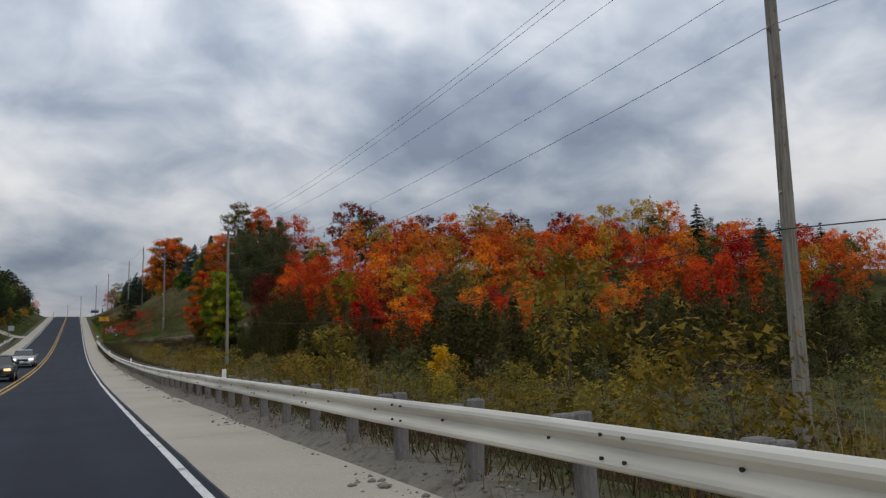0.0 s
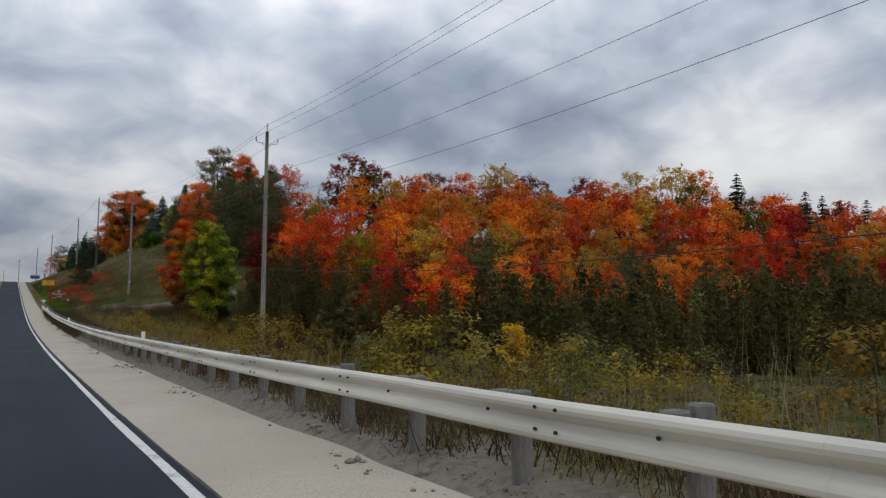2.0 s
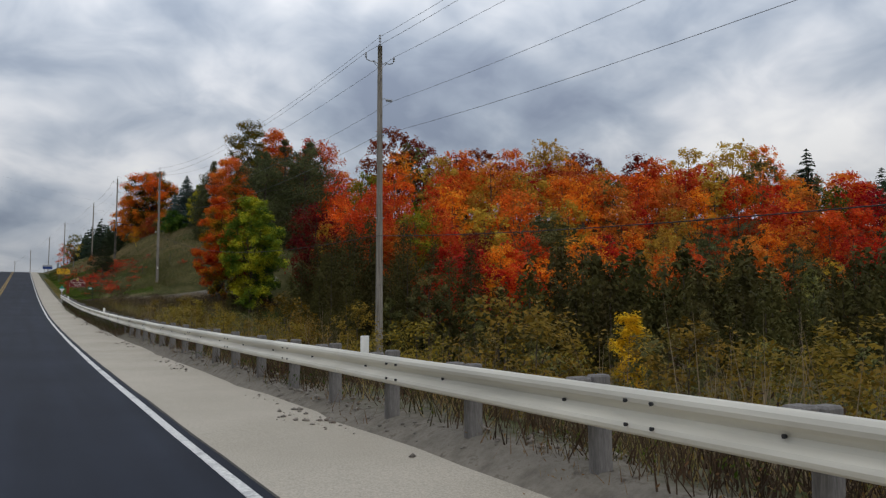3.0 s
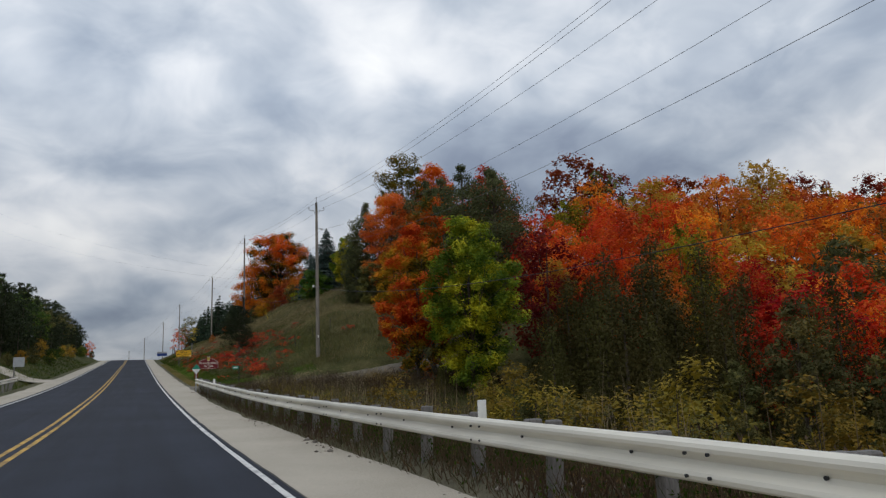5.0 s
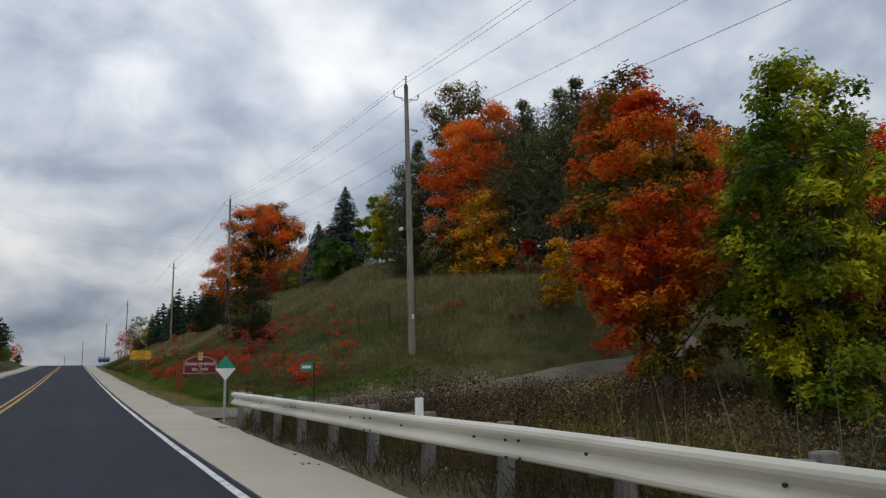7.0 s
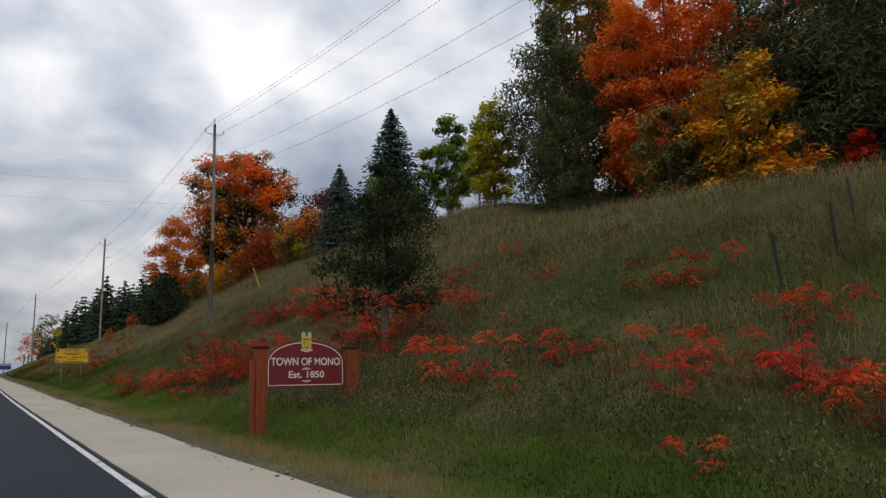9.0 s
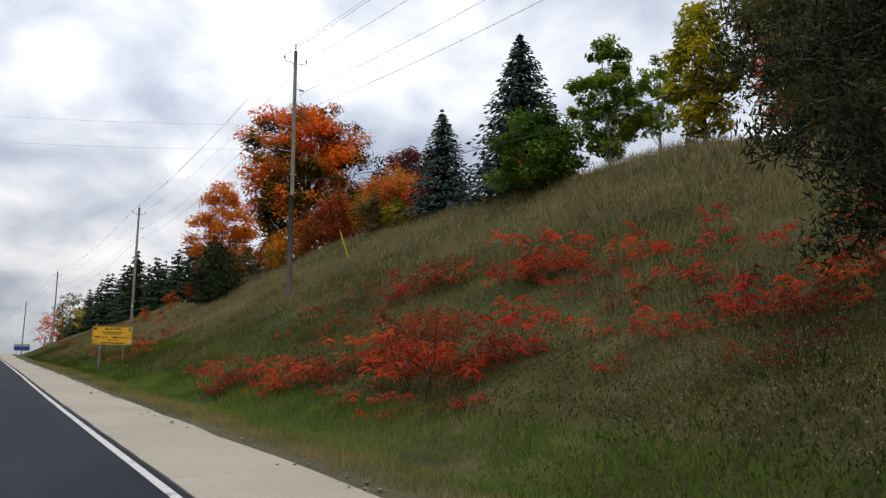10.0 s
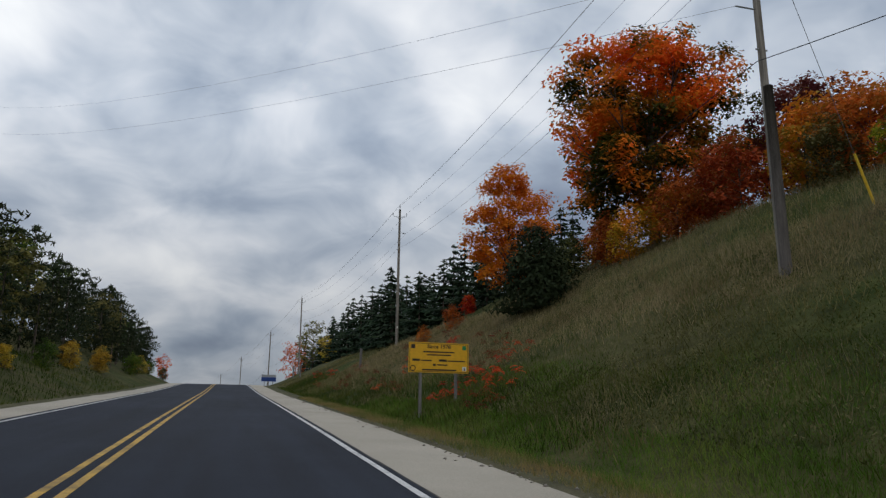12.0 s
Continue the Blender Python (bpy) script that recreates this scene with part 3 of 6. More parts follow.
# ---- driveway ----
def driveway():
    V, F = [], []
    us = np.linspace(0, 1, 32)
    for i, u in enumerate(us):
        x = 3.25 + u * 23.5
        lo = float(np.interp(x, [3.2, 5, 7, 9, 12.3, 16, 27], [125.2, 126.3, 127.5, 128.5, 129.2, 129.4, 130.0])) + .15 * noise.noise((x * .9, 1, 0))
        hi = float(np.interp(x, [3.2, 3.9, 5.5, 8, 12, 16, 27], [133.6, 132.1, 131.4, 131.0, 130.6, 130.7, 131.3])) + .15 * noise.noise((x * .9, 7, 0))
        for k in range(7):
            y = lo + (hi - lo) * k / 6
            z = max(float(ground_z(x, y)), float(road_z(y)) - .16 if x < 4.2 else -99) + .07 - .05 * (k in (0, 6))
            if x < 3.9:
                z = float(road_z(y)) - .012
            V.append((x, y, z + .012 * noise.noise((x * 2, y * 2, 0))))
        if i:
            F += [(7 * i - 7 + k, 7 * i - 6 + k, 7 * i + 1 + k, 7 * i + k) for k in range(6)]
    tagged(part("driveway", mesh("driveway", V, F, M["driveway"], True)), "grey gravel driveway turning off the road", "driveway", kind="structure")
    V, F = [], []
    for i, x in enumerate(np.linspace(-7.4, -26, 16)):
        for k in range(4):
            y = 150 + k * 2.4 + (x + 7) * -.5
            V.append((x, y, max(float(ground_z(x, y)) + .10, float(road_z(y)) - .02 if x > -8.4 else -99)))
        if i:
            F += [(4 * i - 4 + k, 4 * i + k, 4 * i + 1 + k, 4 * i - 3 + k) for k in range(3)]
    tagged(part("driveway", mesh("driveway", V, F, M["shoulder"], True)), "pale gravel lane entering from the far side", "driveway", kind="structure")


driveway()


def shoulder_cracks():
    """Dark transverse cracks and a seam along the edge line, as thin strips on the shoulder."""
    owner = next(o for o in scene.objects if o.name == "pavement")
    for y, x0, x1 in ((6.0, 1.9, 3.0), (13.5, 2.0, 3.3), (27.0, 1.8, 3.2), (41.5, 1.85, 3.1), (69.8, 1.8, 3.1), (78.0, 1.9, 2.6), (104.0, 1.8, 3.0), (125.4, 1.8, 3.1), (129.6, 1.8, 3.2), (152.0, 1.8, 3.1)):
        V, F = [], []
        for i, u in enumerate(np.linspace(0, 1, 14)):
            x = x0 + (x1 - x0) * u
            yy = y + .12 * noise.noise((x * 2.3, y, 0)) + .1 * u
            w = .004 + .007 * abs(noise.noise((x * 5, y, 5)))
            z = float(road_z(yy)) - .003
            V += [(x, yy - w, z), (x, yy + w, z)]
            if i:
                F.append((2 * i - 2, 2 * i, 2 * i + 1, 2 * i - 1))
        part("crack", mesh("crack", V, F, M["crack"]), None, owner, "dark crack")
    V, F = [], []
    for i, y in enumerate(np.arange(-20, 220, .7)):
        c = EDGE + .15 + .02 * noise.noise((y * .6, 2, 2))
        w = .012 + .02 * max(0, noise.noise((y * .8, 8, 1)))
        V += [(c - w, y, float(road_z(y)) + .003), (c + w, y, float(road_z(y)) + .003)]
        if i:
            F.append((2 * i - 2, 2 * i - 1, 2 * i + 1, 2 * i))
    part("seam", mesh("seam", V, F, M["crack"]), None, owner, "dark open seam beside the edge line")


shoulder_cracks()


# ---- power line ----
POLES = [(13.1, -48, 12.6), (13.0, 10.2, 11.7), (12.85, 70.5, 12.35), (13.7, 134.7, 17.65), (13.7, 181.5, 24.0), (13.6, 230.7, 25.9), (10.6, 295.0, 28.0), (7.6, 336.0, 27.0), (2.5, 392.0, 26.2), (-3.5, 450, 25.0), (-12, 520, 24.0)]


def insulator(x, y, z, r=.055, n=3, h=.24):
    pieces = [tube([(x, y, z), (x, y, z + h)], [.018, .018], 6)]
    for k in range(n):
        c = z + h * (.3 + .3 * k)
        pieces.append(tube([(x, y, c - .03), (x, y, c), (x, y, c + .02)], [r, r * .8, .02], 8))
    return joined(pieces)


def utility_pole(x, y, top, girth, guyed=False):
    base = float(ground_z(x, y))
    h = top - base
    p = thing("utility_pole", x, y, base, "weathered grey wooden utility pole with steel brackets", "utility pole", "poles of the power line")
    zs = np.linspace(-.6, h - .35, 14)
    lean = random.uniform(-.12, .12)
    part("shaft", mesh("shaft", *tube([(lean * (z / h) ** 2, 0, z) for z in zs], [girth - (girth - .095) * (z / h) for z in zs], 12), M["pole"], True), None, p)
    tx = lean
    part("top_insulator", mesh("top_insulator", *joined([insulator(tx, 0, h - .38, .06, 4, .42)]), M["porcelain"], True), None, p)
    for s in (-1, 1):
        pts = [(tx + s * .09, 0, h - 1.12), (tx + s * .25, 0, h - 1.02), (tx + s * .42, 0, h - 1.06), (tx + s * .60, 0, h - 1.0), (tx + s * .64, 0, h - .9)]
        arm = part("bracket_arm", mesh("bracket_arm", *joined([tube(pts, .022, 6), tube([(tx + s * .09, 0, h - 1.3), (tx + s * .3, 0, h - 1.05)], .014, 5)]), M["steel"], True), None, p, "curved steel bracket arm")
        part("insulator", mesh("insulator", *insulator(tx + s * .64, 0, h - .93, .05, 3, .22), M["porcelain"], True), None, arm)
    arm = part("side_bracket", mesh("side_bracket", *tube([(tx + .1, 0, h - 2.65), (tx + .2, 0, h - 2.55), (tx + .3, 0, h - 2.62)], .02, 6), M["steel"], True), None, p)
    V, F = joined([tube([(tx + .28 + .1 * k, 0, h - 2.62), (tx + .32 + .1 * k, 0, h - 2.62), (tx + .36 + .1 * k, 0, h - 2.62)], [.03, .075, .03], 8) for k in range(3)])
    part("insulator", mesh("insulator", V, F, M["porcelain"], True), None, arm)
    part("clamp", mesh("clamp", *joined([tube([(-.19, 0, h - z), (.19, 0, h - z)], .03, 6) for z in (4.2, 7.6)]), M["steel"]), None, p)
    tag = box(bmesh.new(), -.05, .05, -girth - .012, -girth + .02, 1.55, 1.75)
    part("tag_plate", tag, M["reflector"], p, "small white tag plate")
    if guyed:
        part("stub", mesh("stub", *tube([(-.13, -.27, -.6), (-.11, -.25, 2.5), (-.10, -.23, 5.4)], [.15, .14, .132], 12), M["old_pole"], True), None, p, "old dark cut-off pole strapped beside the shaft")
        for dx, dz in ((-1, 4.9), (-1, 6.3)):
            part("cross_bar", mesh("cross_bar", *tube([(dx * .75, 0, h - dz), (.1, 0, h - dz)], .025, 6), M["steel"]), None, p)
        ax, az = 3.45, float(ground_z(x + 3.45, y)) - base
        part("guy_wire", mesh("guy_wire", *tube([(ax, 0, az - .2), (.12, 0, h - 2.2)], .009, 5), M["wire"]), None, p)
        t0, t1 = .02, .17
        ends = [(ax + (.12 - ax) * t, 0, az - .2 + (h - 2.0 - az) * t) for t in (t0, t1)]
        part("guy_guard", mesh("guy_guard", *tube(ends, .04, 8), M["yellow_plastic"]), None, p, "yellow plastic guy guard")
    return p


M["old_pole"] = worn("dark_weathered_wood", (.13, .115, .10), (.06, .052, .046), 4, 30, .9, 0, .15, (4, 4, .3), .5)
M["yellow_plastic"] = plain("yellow_plastic", (.75, .48, .03), .5)
for i, (x, y, top) in enumerate(POLES):
    utility_pole(x, y, top, .175 if y < 40 else .165 if y < 100 else .172 if y < 150 else .125 if y < 200 else .15, i == 4)


def overhead_wires():
    """Five conductors and a heavy cable, sagging from pole to pole."""
    for k, (dx, drop, r, sag, m) in enumerate(((-.64, .72, .0075, .9, "wire"), (0, -.06, .0075, .9, "wire"), (.64, .72, .0075, .9, "wire"),
                                           (.60, 2.62, .007, 1.0, "wire"), (-.17, 4.2, .0075, 1.1, "wire"), (-.2, 7.6, .013, 1.0, "cable"))):
        pts = []
        for (x0, y0, t0), (x1, y1, t1) in zip(POLES[:-1], POLES[1:]):
            d0 = drop if not (drop > 7 and y0 < 100) else 8.35
            d1 = drop if not (drop > 7 and y1 < 100) else 8.35
            dip = sag
            if drop > 7 and y0 > 100:
                d0, d1, dip = (8.0 if y0 > 150 else d0), 8.0, 1.9
            for u in np.linspace(0, 1, 22, endpoint=False):
                pts.append((x0 + (x1 - x0) * u + dx, y0 + (y1 - y0) * u, (t0 - d0) * (1 - u) + (t1 - d1) * u - dip * ((y1 - y0) / 55) ** 2 * 4 * u * (1 - u)))
        w = part("overhead_wire", mesh("overhead_wire", *tube(pts, r, 5), M[m]))
        tagged(w, "thick black cable slung between the utility poles" if m == "cable" else "thin grey conductor slung between the utility poles", "overhead wire", "wires of the power line")
    x, y, top = POLES[4]
    for z, end in ((4.9, (-32.8, 269.2, 46.5)), (6.3, (-33.0, 268.3, 42.5))):
        pts = [(x - .75 + (end[0] - x + .75) * u, y + (end[1] - y) * u, top - z + (end[2] - top + z) * u - 1.6 * 4 * u * (1 - u)) for u in np.linspace(0, 1, 24)]
        tagged(part("overhead_wire", mesh("overhead_wire", *tube(pts, .0055, 5), M["wire"])), "thin conductor crossing over the road", "overhead wire", "wires of the power line")


overhead_wires()
splice = thing("cable_box", 13.46, 135.15, 10.2, "small pale grey splice box hung on the black cable", "cable box")
part("case", box(bmesh.new(), -.06, .06, -.13, .13, -.10, .06, .015), M["reflector"], splice)
part("clip", box(bmesh.new(), -.015, .015, -.1, .1, .05, .13, .004), M["dark_steel"], splice)


# ---- signs ----
def lettering(text, size, x, y, z, material, parent, name="lettering", bold=.0, label="", width=0):
    cu = bpy.data.curves.new(name, "FONT")
    cu.body, cu.size, cu.align_x, cu.align_y, cu.extrude, cu.offset = text, size, "CENTER", "CENTER", .002, bold
    tmp = new(name, cu)
    me = bpy.data.meshes.new_from_object(tmp.evaluated_get(bpy.context.evaluated_depsgraph_get()))
    bpy.data.objects.remove(tmp)
    xs = [v.co.x for v in me.vertices]
    fit = width / (max(xs) - min(xs)) if width else 1
    me.transform(pose(x, y, z, 90, 0, 0) @ Matrix.Diagonal((fit, 1, 1, 1)))
    me.materials.clear()
    # one part for each letter
    bm = bmesh.new()
    bm.from_mesh(me)
    bpy.data.meshes.remove(me)
    bm.verts.ensure_lookup_table()
    left, letters = set(range(len(bm.verts))), []
    while left:
        queue, found = [min(left)], set()
        while queue:
            i = queue.pop()
            if i in found:
                continue
            found.add(i)
            queue += [e.other_vert(bm.verts[i]).index for e in bm.verts[i].link_edges]
        left -= found
        letters.append(sorted(found))
    letters.sort(key=lambda q: min(bm.verts[i].co.x for i in q))
    for q in letters:
        where = {i: k for k, i in enumerate(q)}
        faces = [[where[v.index] for v in f.verts] for f in bm.faces if f.verts[0].index in where]
        part("letter", mesh("letter", [tuple(bm.verts[i].co) for i in q], faces, material), None, parent, label)
    bm.free()


def prism(outline, y0, y1):
    """A flat board of that outline (x, z), from y0 to y1."""
    n = len(outline)
    V = [(x, y0, z) for x, z in outline] + [(x, y1, z) for x, z in outline]
    F = [tuple(range(n)), tuple(range(n, 2 * n))[::-1]] + [(i, (i + 1) % n, n + (i + 1) % n, n + i)[::-1] for i in range(n)]
    return V, F


def band(outline, inner, y):
    n = len(outline)
    return [(x, y, z) for x, z in outline] + [(x, y, z) for x, z in inner], [(i, (i + 1) % n, n + (i + 1) % n, n + i) for i in range(n)]


def town_sign():
    red, wood = plain("dark_red_sign_paint", (.16, .010, .014), .5), worn("rust_red_stained_timber", (.30, .072, .026), (.18, .04, .016), 3, 30, .75, 0, .2, (4, 4, .5))
    cream, gold, grey = plain("cream_sign_paint", (.72, .62, .55), .5), plain("gold_sign_paint", (.62, .42, .06), .45), plain("pale_grey_paint", (.5, .47, .42), .6)
    dark = plain("dark_cap_wood", (.05, .02, .014), .8)
    base = 3.02
    s = thing("town_sign", 6.02, 145.62, base, "dark red arched town sign between rust-red timber posts", "sign")
    for x, lift in ((-1.0, 0), (1.04, 0)):
        po = part("post", box(bmesh.new(), x - .115, x + .115, -.115, .115, -.5, 1.74, .012), wood, s, "rust-red timber post")
        part("post_cap", box(bmesh.new(), x - .15, x + .15, -.15, .15, 1.745, 1.80, .012), dark, po, "dark post cap")
        part("side_board", box(bmesh.new(), x - (.21 if x < 0 else -.118), x - (.118 if x < 0 else -.21), -.06, .06, -.5, 1.50, .01), wood, po)
    arch = [(.88 * math.cos(radians(a)), 1.42 + .50 * math.sin(radians(a)) ** .9 if 0 < a < 180 else 1.42) for a in range(0, 181, 9)]
    outline = [(-.88, .94), (.88, .94)] + arch
    p = part("panel", mesh("panel", *prism(outline, -.03, .03), red), None, s)

    def inset(d0):
        cx, cz = 0, 1.38
        return [(cx + (x - cx) * (1 - d0 / .88), cz + (z - cz) * (1 - d0 / .5)) for x, z in outline]
    part("border", mesh("border", *band(inset(.035), inset(.055), -.034), cream), None, p, "cream painted border line")
    lettering("TOWN OF MONO", .225, 0, -.036, 1.46, cream, p, "lettering", .005, "cream painted town name", 1.56)
    lettering("Est. 1850", .195, 0, -.036, 1.19, cream, p, "lettering", .004, "cream painted founding year", .80)
    for z, d in ((1.30, 1), (1.075, -1)):
        part("ornament", mesh("ornament", *prism([(-.12, z), (.12, z), (.02, z + d * .045), (-.02, z + d * .045)][::d], -.038, -.031), grey), None, p)
    shield = [(-.11, 2.0), (-.11, 1.80), (-.09, 1.74), (0, 1.685), (.09, 1.74), (.11, 1.80), (.11, 2.0)]
    c = part("crest", mesh("crest", *prism(shield, -.055, -.03), gold), None, p, "gold shield emblem")
    part("crest_bar", mesh("crest_bar", *joined([prism([(-.08, 1.93), (.08, 1.93), (.08, 1.95), (-.08, 1.95)], -.06, -.054), prism([(-.075, 1.86), (-.015, 1.86), (-.015, 1.875), (-.075, 1.875)], -.06, -.054), prism([(-.06, 1.80), (0, 1.77), (.06, 1.80), (0, 1.745)], -.06, -.054)]), dark), None, c)
    part("crest_scroll", mesh("crest_scroll", *prism([(-.13, 1.70), (0, 1.665), (.13, 1.70), (.13, 1.74), (0, 1.70), (-.13, 1.74)], -.05, -.031), cream), None, c)
    for x in (-.07, .07):
        part("crest_ornament", mesh("crest_ornament", *prism([(x - .05, 2.0), (x + .05, 2.0), (x + .045, 2.07), (x + .015, 2.10), (x - .03, 2.08)], -.05, -.03), grey), None, c)


def yellow_sign():
    yellow, black, metal = plain("yellow_sign_sheet", (.78, .42, .012), .45), plain("black_sign_print", (.035, .022, .012), .5), M["steel"]
    x0, y, base = 6.22, 189.5, float(ground_z(6.22, 189.5))
    s = thing("information_sign", x0, y, base, "wide yellow information board on two grey posts", "sign")
    z0, z1 = 7.42 - base, 8.43 - base
    for x in (-.62, .62):
        part("post", box(bmesh.new(), x - .045, x + .045, .02, .11, -.5, z1 - .1, .006), M["post_wood"], s)
    p = part("panel", box(bmesh.new(), -1.05, 1.05, -.012, .012, z0, z1, .003), yellow, s)
    mid = (z0 + z1) / 2
    part("border", mesh("border", *band([(-1.02, z0 + .03), (1.02, z0 + .03), (1.02, z1 - .03), (-1.02, z1 - .03)], [(-1.005, z0 + .045), (1.005, z0 + .045), (1.005, z1 - .045), (-1.005, z1 - .045)], -.0155), black), None, p)
    lettering("Since 1978", .17, 0, -.0155, z1 - .14, black, p, "lettering", .004, "black heading", .82)
    bars = [(-.55, .55, mid + .19, .045), (-.42, .42, mid + .09, .04), (-.92, -.66, mid - .09, .075), (-.62, -.25, mid - .10, .04), (.0, .28, mid - .09, .075), (.32, .92, mid - .10, .04), (-.2, -.1, mid - .24, .07), (-.06, .3, mid - .24, .04), (-.58, .62, mid - .41, .05)]
    for a, b, z, h in bars:
        part("text_bar", box(bmesh.new(), a, b, -.0165, -.0125, z - h / 2, z + h / 2), black, p)
    green, white = plain("green_print", (.02, .22, .07), .5), plain("white_print", (.7, .68, .6), .5)
    for nm, x, z, m in (("emblem", -.9, z1 - .14, black), ("emblem", .9, z1 - .15, green), ("emblem", -.9, z0 + .14, black), ("emblem", .9, z0 + .15, white)):
        outline = [(x + .1 * math.cos(2 * math.pi * k / (14 if m is black and z < mid else 4) + (0 if m is black and z < mid else math.pi / 4)), z + .1 * math.sin(2 * math.pi * k / (14 if m is black and z < mid else 4) + (0 if m is black and z < mid else math.pi / 4))) for k in range(14 if m is black and z < mid else 4)]
        part(nm, mesh(nm, *prism(outline, -.0165, -.0125), m), None, p, "small printed emblem")
    part("emblem", mesh("emblem", *prism([(-.9 + .07 * math.cos(k * .45), z0 + .14 + .07 * math.sin(k * .45)) for k in range(14)], -.0185, -.0167), yellow), None, p)
    part("emblem", mesh("emblem", *prism([(.87, z0 + .09), (.93, z0 + .09), (.9, z0 + .22)], -.0185, -.0167), black), None, p)


def marker_and_blades():
    green, white = plain("green_sign_sheet", (.012, .24, .15), .4), plain("white_sign_sheet", (.74, .74, .72), .4)
    x, y = 3.42, 123.25
    b = float(road_z(y)) + .08
    s = thing("marker_sign", x, y, b, "green and white kite-shaped marker on a steel post", "sign")
    part("post", box(bmesh.new(), -.03, .03, -.02, .02, -.4, 1.25, .004), M["steel"], s)
    part("green_half", mesh("green_half", *prism([(-.26, 1.30), (.26, 1.30), (0, 1.62)], -.035, -.02), green), None, s, "green upper half")
    part("white_half", mesh("white_half", *prism([(-.26, 1.296), (0, .98), (.26, 1.296)], -.035, -.02), white), None, s, "white lower half")
    x, y = 6.2, 124.7
    b = float(ground_z(x, y))
    s = thing("address_sign", x, y, b, "small green blade sign on a dark post by the driveway", "sign")
    part("post", box(bmesh.new(), -.025, .025, -.02, .02, -.4, 1.65, .004), M["dark_steel"], s)
    p = part("blade", box(bmesh.new(), -.42, -.03, -.006, .006, 1.40, 1.62, .004), green, s)
    part("text_bar", box(bmesh.new(), -.36, -.1, -.0105, -.0065, 1.47, 1.55), white, p)
    x, y = 6.9, 318.0
    b = float(ground_z(x, y))
    s = thing("road_sign", x, y, b, "small blue and white road sign near the hill crest", "sign")
    for dx in (-.8, 0, .8):
        part("post", box(bmesh.new(), dx - .05, dx + .05, .03, .12, -.5, 2.4), M["post_wood"], s)
    blue = plain("blue_sign_sheet", (.02, .06, .25), .4)
    part("panel", box(bmesh.new(), -1.4, 1.4, -.02, .02, 1.2, 2.0, .004), blue, s)
    part("top_panel", box(bmesh.new(), -1.4, 1.4, -.02, .02, 2.01, 2.5, .004), M["steel"], s)
    x, y = -9.6, 146.0
    b = float(ground_z(x, y))
    s = thing("roadside_sign", x, y, b, "grey back of a small roadside sign on posts", "sign")
    part("post", box(bmesh.new(), -.05, .05, -.05, .05, -.4, 2.3, .005), M["post_wood"], s)
    part("panel", box(bmesh.new(), -.1, .75, -.09, -.06, 1.5, 2.3, .004), M["steel"], s)


town_sign()
yellow_sign()
marker_and_blades()


def fence_posts():
    for x, y in ((12.65, 138.7), (14.13, 138.4), (15.7, 138.8), (9.6, 226.0), (8.0, 262.0), (8.2, 276.0)):
        b = float(ground_z(x, y))
        tall = y > 200
        s = thing("fence_post", x, y, b, "grey timber fence post standing in grass" if tall else "thin dark steel fence post standing in grass", "fence post", "old fence posts", random.uniform(-20, 20))
        bm = box(bmesh.new(), -.025, .025, -.02, .02, -.4, 1.05) if not tall else box(bmesh.new(), -.08, .08, -.08, .08, -.4, 1.7, .01)
        pa = part("post", bm, M["post_wood"] if tall else M["dark_steel"], s)
        pa.matrix_local = pose(0, 0, 0, random.uniform(-4, 4), random.uniform(-5, 5), 0)


fence_posts()


